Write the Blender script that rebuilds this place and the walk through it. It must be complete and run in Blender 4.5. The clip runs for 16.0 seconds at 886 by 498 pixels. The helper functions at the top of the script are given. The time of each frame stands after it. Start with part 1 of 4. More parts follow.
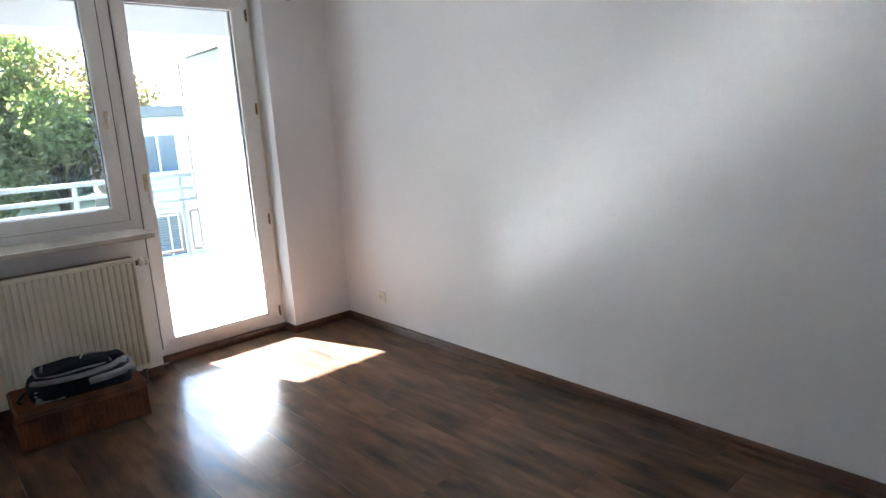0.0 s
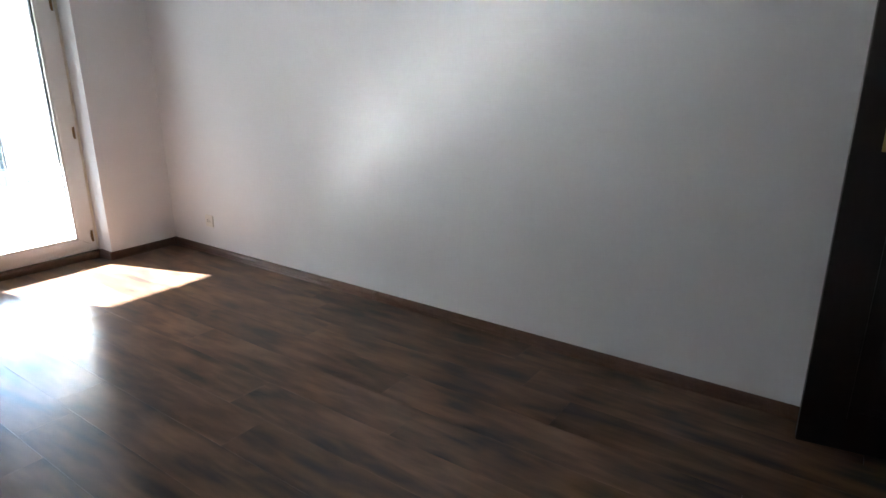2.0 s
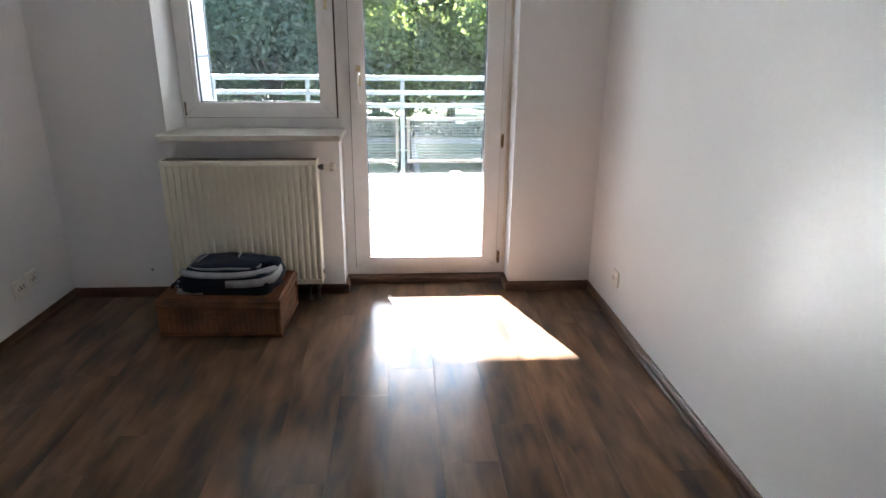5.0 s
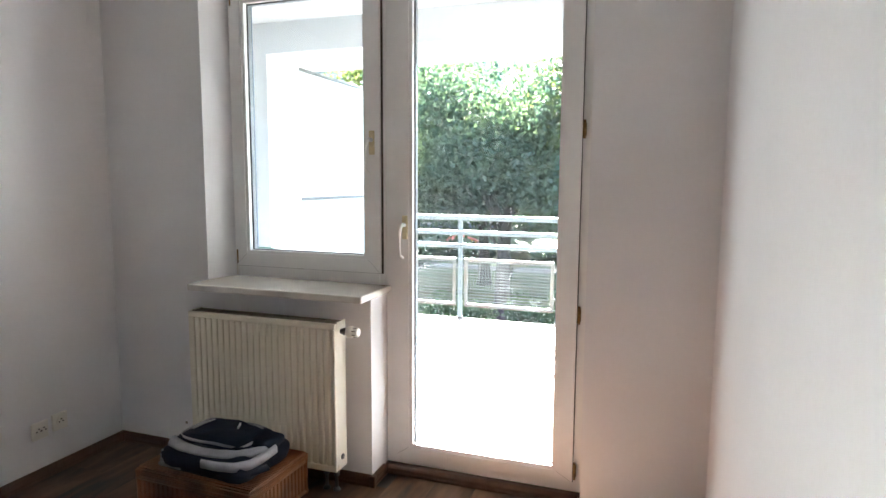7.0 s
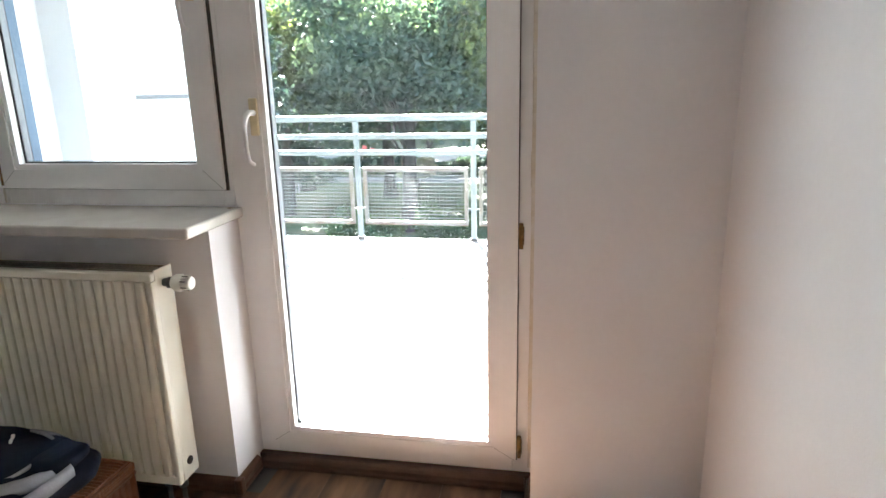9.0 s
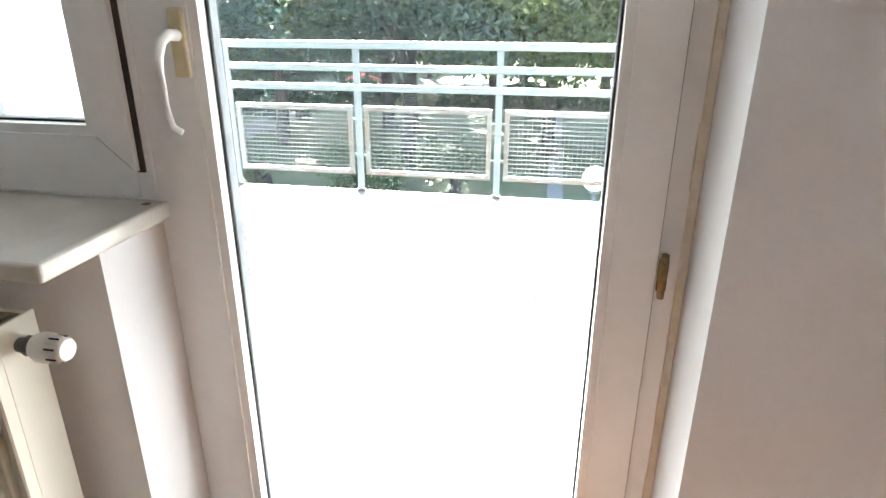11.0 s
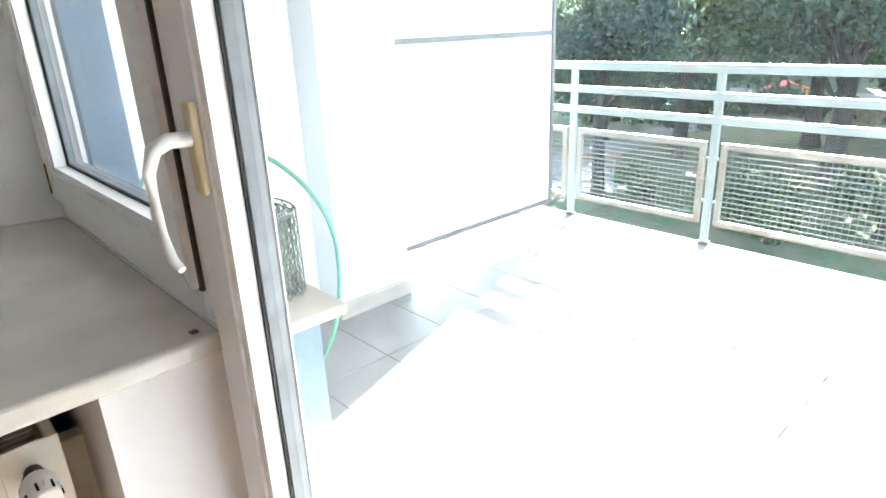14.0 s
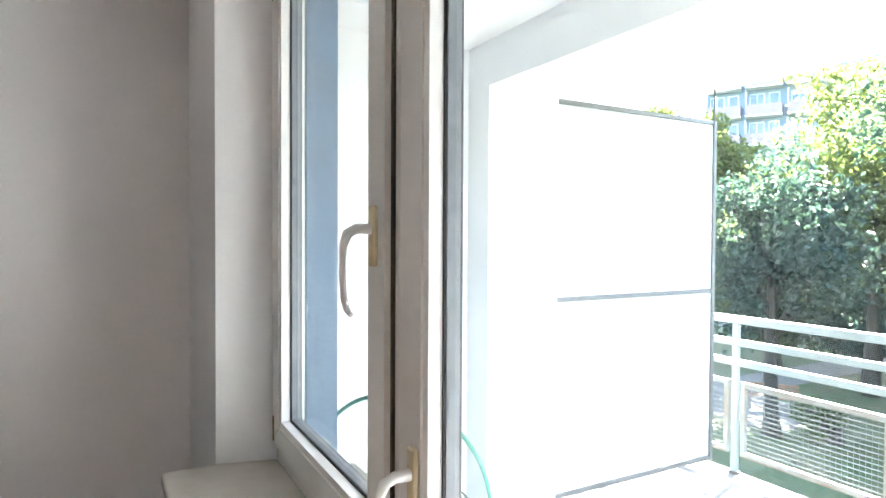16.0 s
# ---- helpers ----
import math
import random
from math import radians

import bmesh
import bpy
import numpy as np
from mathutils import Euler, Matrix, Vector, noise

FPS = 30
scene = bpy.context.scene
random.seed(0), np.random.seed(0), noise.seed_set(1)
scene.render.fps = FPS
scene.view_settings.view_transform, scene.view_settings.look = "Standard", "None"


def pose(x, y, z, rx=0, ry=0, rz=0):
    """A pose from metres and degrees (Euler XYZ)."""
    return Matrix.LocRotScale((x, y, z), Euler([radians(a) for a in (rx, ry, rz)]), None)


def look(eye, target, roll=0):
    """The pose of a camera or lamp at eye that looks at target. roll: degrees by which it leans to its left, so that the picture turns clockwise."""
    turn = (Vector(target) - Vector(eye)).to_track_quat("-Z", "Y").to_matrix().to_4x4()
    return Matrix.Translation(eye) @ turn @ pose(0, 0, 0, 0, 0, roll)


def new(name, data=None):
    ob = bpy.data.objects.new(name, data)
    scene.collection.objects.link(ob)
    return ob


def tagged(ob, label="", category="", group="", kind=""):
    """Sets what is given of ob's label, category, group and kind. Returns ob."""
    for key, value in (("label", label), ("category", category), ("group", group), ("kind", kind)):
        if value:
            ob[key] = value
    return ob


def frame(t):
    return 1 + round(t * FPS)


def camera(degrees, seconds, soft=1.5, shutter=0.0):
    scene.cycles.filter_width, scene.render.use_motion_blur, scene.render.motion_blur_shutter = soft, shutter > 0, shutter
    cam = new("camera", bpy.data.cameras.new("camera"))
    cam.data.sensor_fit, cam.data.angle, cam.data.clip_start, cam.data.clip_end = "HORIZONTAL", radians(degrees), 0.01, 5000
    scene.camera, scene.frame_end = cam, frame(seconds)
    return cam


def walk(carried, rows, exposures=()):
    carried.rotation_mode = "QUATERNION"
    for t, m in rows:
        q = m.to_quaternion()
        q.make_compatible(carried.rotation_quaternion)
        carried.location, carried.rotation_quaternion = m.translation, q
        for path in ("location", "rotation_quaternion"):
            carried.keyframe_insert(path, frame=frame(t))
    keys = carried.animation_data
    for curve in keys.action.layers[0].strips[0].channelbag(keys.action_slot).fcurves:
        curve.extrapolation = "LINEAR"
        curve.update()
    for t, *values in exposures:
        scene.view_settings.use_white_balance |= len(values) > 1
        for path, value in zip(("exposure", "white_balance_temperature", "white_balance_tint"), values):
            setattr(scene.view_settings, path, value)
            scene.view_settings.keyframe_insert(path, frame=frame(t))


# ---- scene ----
cam = camera(72.0, 16.0)
PATH = [
    (0, (-2.475, -3.878, 1.424), (-1.167, -2.42, 1.02), -3.4),
    (0.5, (-2.459, -4.038, 1.339), (-0.908, -2.868, 0.862), -1.7),
    (1, (-2.457, -4.086, 1.276), (-0.686, -3.284, 0.806), 0.2),
    (1.5, (-2.426, -4.087, 1.312), (-0.674, -3.261, 0.812), -1.4),
    (2, (-2.34, -4.046, 1.254), (-0.784, -2.935, 0.667), -0.2),
    (2.5, (-2.302, -3.75, 1.294), (-1.083, -2.328, 0.591), 2.8),
    (3, (-2.23, -3.625, 1.276), (-1.238, -2.008, 0.641), 5.0),
    (3.5, (-2.067, -3.53, 1.306), (-1.249, -1.82, 0.669), 3.3),
    (6, (-0.458, -2.905, 1.327), (-0.842, -1.012, 0.808), 0.7),
    (6.5, (-0.305, -2.661, 1.358), (-0.888, -0.776, 1.032), 0.9),
    (7, (-0.223, -2.393, 1.387), (-0.877, -0.517, 1.162), 0.3),
    (7.5, (-0.233, -2.156, 1.409), (-0.955, -0.293, 1.307), 0.2),
    (8, (-0.256, -1.941, 1.398), (-0.928, -0.061, 1.299), 1.5),
    (8.5, (-0.306, -1.765, 1.306), (-0.842, 0.127, 0.946), -0.3),
    (9, (-0.419, -1.559, 1.243), (-0.772, 0.342, 0.733), -1.3),
    (11.5, (-0.704, -0.649, 1.219), (-1.056, 1.177, 0.485), 0.9),
    (12, (-0.628, -0.517, 1.242), (-1.29, 1.24, 0.554), 1.1),
    (12.5, (-0.618, -0.347, 1.237), (-1.581, 1.256, 0.528), 1.1),
    (13, (-0.631, -0.201, 1.245), (-1.735, 1.277, 0.473), 0.8),
    (13.5, (-0.627, -0.125, 1.257), (-1.783, 1.31, 0.48), 0.7),
    (14, (-0.584, -0.128, 1.296), (-1.964, 1.145, 0.606), -2.3),
    (14.5, (-0.522, -0.194, 1.385), (-2.034, 1.033, 0.926), -2.4),
    (15, (-0.479, -0.254, 1.493), (-2.087, 0.91, 1.247), -0.6),
    (15.5, (-0.466, -0.263, 1.541), (-2.167, 0.784, 1.428), -0.6),
    (16, (-0.450, -0.270, 1.555), (-2.200, 0.698, 1.51), 0.3),
]
walk(cam, [(t, look(eye, target, roll)) for t, eye, target, roll in PATH],
     [(0, 5.16, 6000, 9.5), (3.5, 5.12, 6050, 9.5), (6, 5.19, 6250, 9.5), (7.5, 5.34, 6400, 10), (9, 5.26, 6350, 9), (11.5, 5.27, 6400, 8), (12.5, 5.18, 6400, 7.5), (16, 5.28, 6450, 8.5)])

# ---- world, sun, exposure ----
SUN_FROM = Vector((-0.316, 0.949, 0.607)).normalized()
world = bpy.data.worlds.new("sky")
scene.world = world
world.use_nodes = True
wn = world.node_tree.nodes
sky = wn.new("ShaderNodeTexSky")
sky.sky_type = "NISHITA"
sky.sun_disc = False
sky.sun_elevation = radians(31.2)
sky.sun_rotation = radians(-18.4)
wn["Background"].inputs["Strength"].default_value = 0.072
world.node_tree.links.new(sky.outputs[0], wn["Background"].inputs["Color"])
sun_data = bpy.data.lights.new("sun", "SUN")
sun_data.energy = 5.0
sun_data.angle = radians(0.53)
sun_data.color = (1.0, 0.97, 0.93)
scene.cycles.blur_glossy = 0.0
scene.cycles.sample_clamp_indirect = 0.0
sun = new("sun", sun_data)
sun.matrix_world = look(SUN_FROM * 30, (0, 0, 0))


# ---- materials ----
def material(name, base=(0.8, 0.8, 0.8), rough=0.5, metal=0.0, vary=0.0, scale=6.0, fine=0.0, fine_scale=120.0,
             bump=0.0, bump_scale=80.0, coords="Object", stretch=(1, 1, 1), second=None, rough_vary=0.0, spec=0.5):
    """A surface whose colour drifts at two scales between base and second, with fine relief."""
    m = bpy.data.materials.new(name)
    m.use_nodes = True
    nt = m.node_tree
    n, l = nt.nodes, nt.links
    b = n["Principled BSDF"]
    b.inputs["Roughness"].default_value = rough
    b.inputs["Metallic"].default_value = metal
    b.inputs["Specular IOR Level"].default_value = spec
    tc = n.new("ShaderNodeTexCoord")
    mp = n.new("ShaderNodeMapping")
    mp.inputs["Scale"].default_value = stretch
    l.new(tc.outputs[coords], mp.inputs["Vector"])
    big = n.new("ShaderNodeTexNoise")
    big.inputs["Scale"].default_value = scale
    big.inputs["Detail"].default_value = 4
    l.new(mp.outputs[0], big.inputs["Vector"])
    small = n.new("ShaderNodeTexNoise")
    small.inputs["Scale"].default_value = fine_scale
    small.inputs["Detail"].default_value = 3
    l.new(mp.outputs[0], small.inputs["Vector"])
    sec = second or tuple(c * (1 - vary) for c in base)
    mix = n.new("ShaderNodeMix")
    mix.data_type = "RGBA"
    ramp = n.new("ShaderNodeValToRGB")
    ramp.color_ramp.elements[0].position = 0.35
    ramp.color_ramp.elements[1].position = 0.68
    l.new(big.outputs["Fac"], ramp.inputs["Fac"])
    l.new(ramp.outputs["Color"], mix.inputs["Factor"])
    mix.inputs["A"].default_value = (*base, 1)
    mix.inputs["B"].default_value = (*sec, 1)
    mix2 = n.new("ShaderNodeMix")
    mix2.data_type = "RGBA"
    mix2.blend_type = "MULTIPLY"
    mix2.inputs["Factor"].default_value = fine
    l.new(mix.outputs["Result"], mix2.inputs["A"])
    l.new(small.outputs["Fac"], mix2.inputs["B"])
    l.new(mix2.outputs["Result"], b.inputs["Base Color"])
    if rough_vary:
        mr = n.new("ShaderNodeMapRange")
        mr.inputs["To Min"].default_value = rough - rough_vary
        mr.inputs["To Max"].default_value = rough + rough_vary
        l.new(big.outputs["Fac"], mr.inputs["Value"])
        l.new(mr.outputs[0], b.inputs["Roughness"])
    if bump:
        bn = n.new("ShaderNodeTexNoise")
        bn.inputs["Scale"].default_value = bump_scale
        bn.inputs["Detail"].default_value = 4
        l.new(mp.outputs[0], bn.inputs["Vector"])
        bp = n.new("ShaderNodeBump")
        bp.inputs["Strength"].default_value = bump
        bp.inputs["Distance"].default_value = 0.004
        l.new(bn.outputs["Fac"], bp.inputs["Height"])
        l.new(bp.outputs[0], b.inputs["Normal"])
    return m


def glass_material(name, tint=(1, 1, 1)):
    m = bpy.data.materials.new(name)
    m.use_nodes = True
    n, l = m.node_tree.nodes, m.node_tree.links
    n.remove(n["Principled BSDF"])
    tr = n.new("ShaderNodeBsdfTransparent")
    tr.inputs[0].default_value = (*tint, 1)
    gl = n.new("ShaderNodeBsdfGlossy")
    gl.inputs["Roughness"].default_value = 0.02
    lw = n.new("ShaderNodeLayerWeight")
    pw = n.new("ShaderNodeMath")
    pw.operation = "POWER"
    pw.inputs[1].default_value = 4.0
    l.new(lw.outputs["Facing"], pw.inputs[0])
    fr = n.new("ShaderNodeMath")
    fr.operation = "MULTIPLY_ADD"
    fr.inputs[1].default_value = 0.40
    fr.inputs[2].default_value = 0.018
    l.new(pw.outputs[0], fr.inputs[0])
    # Glare haze, put into the pane as a faint translucent share.
    veil = n.new("ShaderNodeBsdfTranslucent")
    veil.inputs["Color"].default_value = (0.85, 0.88, 0.9, 1)
    clear = n.new("ShaderNodeMixShader")
    clear.inputs[0].default_value = 0.006
    l.new(tr.outputs[0], clear.inputs[1])
    l.new(veil.outputs[0], clear.inputs[2])
    mx = n.new("ShaderNodeMixShader")
    l.new(fr.outputs[0], mx.inputs[0])
    l.new(clear.outputs[0], mx.inputs[1])
    l.new(gl.outputs[0], mx.inputs[2])
    l.new(mx.outputs[0], n["Material Output"].inputs["Surface"])
    return m


def translucent_material(name, colour, through_colour, amount, rough=0.5, island=None):
    """Diffuse and gloss outside, with light coming through from behind; island: a second colour that pieces drift to."""
    m = bpy.data.materials.new(name)
    m.use_nodes = True
    n, l = m.node_tree.nodes, m.node_tree.links
    b = n["Principled BSDF"]
    b.inputs["Base Color"].default_value = (*colour, 1)
    b.inputs["Roughness"].default_value = rough
    b.inputs["Specular IOR Level"].default_value = 0.12
    t = n.new("ShaderNodeBsdfTranslucent")
    t.inputs["Color"].default_value = (*through_colour, 1)
    if island:
        g = n.new("ShaderNodeNewGeometry")
        tc = n.new("ShaderNodeTexCoord")
        ns = n.new("ShaderNodeTexNoise")
        ns.inputs["Scale"].default_value = 0.55
        ns.inputs["Detail"].default_value = 3
        l.new(tc.outputs["Object"], ns.inputs["Vector"])
        ad = n.new("ShaderNodeMath")
        ad.operation = "MULTIPLY_ADD"
        ad.inputs[1].default_value = 0.35
        l.new(g.outputs["Random Per Island"], ad.inputs[0])
        ad.use_clamp = True
        rp = n.new("ShaderNodeMapRange")
        rp.inputs["From Min"].default_value = 0.42
        rp.inputs["From Max"].default_value = 0.75
        rp.inputs["To Max"].default_value = 0.5
        l.new(ns.outputs["Fac"], rp.inputs["Value"])
        l.new(rp.outputs[0], ad.inputs[2])
        for col, sock in ((colour, b.inputs["Base Color"]), (through_colour, t.inputs["Color"])):
            k = 1.0 if sock.node == b else 2.2
            mx = n.new("ShaderNodeMix")
            mx.data_type = "RGBA"
            mx.inputs["A"].default_value = (*col, 1)
            mx.inputs["B"].default_value = (*[min(1, c * k) for c in island], 1)
            l.new(ad.outputs[0], mx.inputs["Factor"])
            l.new(mx.outputs["Result"], sock)
    mx = n.new("ShaderNodeMixShader")
    mx.inputs[0].default_value = amount
    l.new(b.outputs[0], mx.inputs[1])
    l.new(t.outputs[0], mx.inputs[2])
    l.new(mx.outputs[0], n["Material Output"].inputs["Surface"])
    return m


def laminate_material():
    """Dark walnut laminate: streaked grain along y, black-grey smudges, each plank its own cut."""
    m = bpy.data.materials.new("walnut_laminate")
    m.use_nodes = True
    n, l = m.node_tree.nodes, m.node_tree.links
    b = n["Principled BSDF"]
    tc = n.new("ShaderNodeTexCoord")
    oi = n.new("ShaderNodeObjectInfo")
    off = n.new("ShaderNodeVectorMath")
    off.operation = "MULTIPLY_ADD"
    off.inputs[1].default_value = (37, 91, 13)
    l.new(oi.outputs["Random"], off.inputs[0])
    l.new(tc.outputs["Object"], off.inputs[2])

    def noise_at(scale, stretch, detail=5, rough=0.6, dist=0.0):
        mp = n.new("ShaderNodeMapping")
        mp.inputs["Scale"].default_value = stretch
        l.new(off.outputs[0], mp.inputs["Vector"])
        t = n.new("ShaderNodeTexNoise")
        t.inputs["Scale"].default_value = scale
        t.inputs["Detail"].default_value = detail
        t.inputs["Roughness"].default_value = rough
        t.inputs["Distortion"].default_value = dist
        l.new(mp.outputs[0], t.inputs["Vector"])
        return t.outputs["Fac"]

    smudge = noise_at(4.5, (2.3, 0.62, 1), 2.0, 0.45, 0.2)
    mid = noise_at(11.0, (2.2, 0.42, 1), 3.0, 0.5, 0.4)
    r1 = n.new("ShaderNodeValToRGB")
    e = r1.color_ramp.elements
    e[0].position, e[0].color = 0.35, (0.038, 0.030, 0.026, 1)
    e[1].position, e[1].color = 0.66, (0.180, 0.101, 0.060, 1)
    x = e.new(0.49)
    x.color = (0.097, 0.057, 0.037, 1)
    mixf = n.new("ShaderNodeMath")
    mixf.operation = "MULTIPLY_ADD"
    mixf.inputs[1].default_value = 0.35
    l.new(mid, mixf.inputs[0])
    half = n.new("ShaderNodeMath")
    half.operation = "MULTIPLY"
    half.inputs[1].default_value = 0.65
    l.new(smudge, half.inputs[0])
    l.new(half.outputs[0], mixf.inputs[2])
    l.new(mixf.outputs[0], r1.inputs["Fac"])
    tone = n.new("ShaderNodeMapRange")
    tone.inputs["To Min"].default_value = 0.84
    tone.inputs["To Max"].default_value = 1.14
    l.new(oi.outputs["Random"], tone.inputs["Value"])
    mul = n.new("ShaderNodeVectorMath")
    mul.operation = "SCALE"
    l.new(r1.outputs["Color"], mul.inputs[0])
    l.new(tone.outputs[0], mul.inputs["Scale"])
    l.new(mul.outputs[0], b.inputs["Base Color"])
    b.inputs["Roughness"].default_value = 0.30
    b.inputs["Specular IOR Level"].default_value = 0.08
    b.inputs["Coat Weight"].default_value = 0.31
    b.inputs["Coat Roughness"].default_value = 0.145
    return m


def wicker_material():
    m = material("wicker", (0.35, 0.125, 0.038), 0.5, vary=0.55, scale=9, fine=0.6, fine_scale=160)
    n, l = m.node_tree.nodes, m.node_tree.links
    tc = n.new("ShaderNodeTexCoord")
    w = n.new("ShaderNodeTexWave")
    w.bands_direction = "Z"
    w.inputs["Scale"].default_value = 42
    w.inputs["Distortion"].default_value = 1.2
    w.inputs["Detail Scale"].default_value = 3
    l.new(tc.outputs["Object"], w.inputs["Vector"])
    bp = n.new("ShaderNodeBump")
    bp.inputs["Strength"].default_value = 0.8
    bp.inputs["Distance"].default_value = 0.004
    l.new(w.outputs["Fac"], bp.inputs["Height"])
    l.new(bp.outputs[0], n["Principled BSDF"].inputs["Normal"])
    return m


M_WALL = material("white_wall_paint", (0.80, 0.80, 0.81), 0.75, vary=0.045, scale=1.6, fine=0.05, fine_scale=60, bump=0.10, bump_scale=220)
M_CEIL = material("ceiling_paint", (0.82, 0.82, 0.82), 0.8, vary=0.03, scale=2, bump=0.08, bump_scale=200)
M_LAM = laminate_material()
M_BASE = material("brown_skirting", (0.135, 0.060, 0.030), 0.35, vary=0.28, scale=7, fine=0.5, fine_scale=90, stretch=(3, 1, 3), bump=0.05)
M_PVC = material("aged_white_upvc", (0.84, 0.835, 0.82), 0.32, vary=0.07, scale=3.5, fine=0.06, fine_scale=40, rough_vary=0.07)
M_PVCY = material("yellowed_plastic", (0.70, 0.60, 0.38), 0.4, vary=0.25, scale=25)
M_HANDLE = material("white_handle_plastic", (0.78, 0.77, 0.75), 0.3, vary=0.06, scale=20)
M_GASKET = material("black_gasket", (0.012, 0.014, 0.018), 0.6, vary=0.2)
M_SPACER = material("dark_spacer_metal", (0.22, 0.24, 0.265), 0.4, vary=0.2, scale=30)
M_SEAL = material("brown_grey_seal", (0.050, 0.043, 0.035), 0.6, vary=0.4, scale=20)
M_MITRE = material("grey_weld_line", (0.30, 0.29, 0.27), 0.6, vary=0.2, scale=40)
M_SEALANT = material("stained_sealant", (0.70, 0.63, 0.50), 0.5, second=(0.78, 0.76, 0.71), scale=14, fine=0.2, fine_scale=90)
M_GLASS = glass_material("window_glass", (0.995, 1.0, 0.998))
M_SILL = material("cream_stone_sill", (0.65, 0.62, 0.56), 0.22, vary=0.14, scale=9, fine=0.12, fine_scale=260, rough_vary=0.06)
M_RAD = material("cream_radiator_enamel", (0.74, 0.71, 0.60), 0.36, vary=0.05, scale=3, fine=0.03)
M_GRILLE = material("dark_grille", (0.20, 0.17, 0.13), 0.8, vary=0.3, scale=40)
M_DARKMETAL = material("dark_slot_metal", (0.05, 0.045, 0.04), 0.6, vary=0.3)
M_CHROME = material("dull_chrome", (0.62, 0.61, 0.58), 0.3, metal=1.0, vary=0.15, scale=30)
M_PIPE = material("dull_grey_pipe", (0.12, 0.12, 0.115), 0.45, metal=0.6, vary=0.3, scale=40)
M_STAIN = material("brown_sealant", (0.20, 0.13, 0.06), 0.6, vary=0.5, scale=120)
M_BRASS = material("brass", (0.52, 0.37, 0.13), 0.32, metal=1.0, vary=0.35, scale=25, rough_vary=0.1)
M_RUST = material("rusty_hinge", (0.30, 0.19, 0.075), 0.4, metal=0.7, vary=0.6, scale=60)
M_SOCKET = material("cream_socket_plastic", (0.76, 0.74, 0.68), 0.35, vary=0.06, scale=20)
M_HOLE = material("socket_hole", (0.02, 0.02, 0.02), 0.8)
M_DOOR = material("dark_stained_door", (0.021, 0.010, 0.0075), 0.38, vary=0.45, scale=5, fine=0.5, fine_scale=50, stretch=(4, 4, 0.5), bump=0.08)
M_WICKER = wicker_material()
M_NAVY = material("navy_nylon", (0.007, 0.015, 0.040), 0.7, vary=0.45, spec=0.2, scale=14, fine=0.35, fine_scale=500, bump=0.4, bump_scale=260)
M_GREY = material("light_grey_nylon", (0.36, 0.36, 0.38), 0.7, vary=0.25, scale=18, fine=0.3, fine_scale=450, bump=0.35, bump_scale=240)
M_RENDER = material("white_render", (0.80, 0.795, 0.78), 0.85, vary=0.08, scale=2.2, fine=0.2, fine_scale=90, bump=0.35, bump_scale=120)
M_BLUE = material("pale_blue_render", (0.12, 0.20, 0.30), 0.85, vary=0.18, scale=7, fine=0.3, fine_scale=80, bump=0.7, bump_scale=60)
M_TILE = material("pale_balcony_tile", (0.170, 0.165, 0.158), 0.45, vary=0.12, scale=5, fine=0.15, fine_scale=150, rough_vary=0.1)
M_GROUT = material("grout", (0.15, 0.145, 0.138), 0.9, vary=0.25, scale=10)
M_OUTSILL = material("grey_stone_ledge", (0.34, 0.31, 0.27), 0.5, vary=0.2, scale=10, fine=0.2, fine_scale=200)
M_OPAL = translucent_material("opal_panel", (0.55, 0.58, 0.58), (0.60, 0.64, 0.64), 0.42, 0.3)
M_ALU = material("grey_aluminium", (0.11, 0.112, 0.115), 0.5, metal=0.2, vary=0.3, scale=12)
M_RAIL = material("pale_green_white_paint", (0.190, 0.225, 0.230), 0.4, vary=0.10, scale=5, fine=0.1, fine_scale=60)
M_PANEL = material("panel_frame_paint", (0.200, 0.218, 0.210), 0.5, second=(0.15, 0.12, 0.088), scale=3.0, fine=0.15, fine_scale=60)
M_RUSTY = material("rusty_flaked_paint", (0.15, 0.085, 0.05), 0.8, second=(0.22, 0.20, 0.17), scale=9, fine=0.4, fine_scale=70)
M_WIRE = material("galvanised_wire", (0.155, 0.172, 0.168), 0.45, metal=0.35, vary=0.2, scale=30)
M_HOSE = material("green_hoop", (0.035, 0.20, 0.125), 0.35, vary=0.2, scale=15)
M_MESH = material("green_coated_wire", (0.035, 0.085, 0.06), 0.5, vary=0.4, scale=30)
# Lawn patches: leaf litter, plus dappled light and shade put into the colour.
M_DAPPLED_GRASS = material("lawn", (0.050, 0.104, 0.026), 0.95, second=(0.135, 0.128, 0.055), scale=0.75, fine=0.75, fine_scale=7, bump=0.6, bump_scale=12)
M_PATH = material("path_concrete", (0.17, 0.163, 0.15), 0.9, vary=0.25, scale=0.7, fine=0.25, fine_scale=12)
M_SAND = material("play_sand", (0.26, 0.235, 0.19), 0.95, vary=0.25, scale=0.6, fine=0.3, fine_scale=8)
M_BARK = material("bark", (0.028, 0.023, 0.018), 0.95, vary=0.5, scale=4, fine=0.5, fine_scale=30, stretch=(2, 2, 0.5), bump=0.8, bump_scale=12)
M_LEAF_DARK = translucent_material("dark_green_leaves", (0.016, 0.051, 0.050), (0.042, 0.096, 0.058), 0.46, 0.40, (0.066, 0.080, 0.022))
M_LEAF_MID = translucent_material("green_leaves", (0.026, 0.068, 0.040), (0.072, 0.135, 0.042), 0.50, 0.42, (0.074, 0.084, 0.023))
M_LEAF_YELLOW = translucent_material("yellow_green_leaves", (0.050, 0.074, 0.025), (0.125, 0.165, 0.040), 0.54, 0.45, (0.080, 0.090, 0.019))
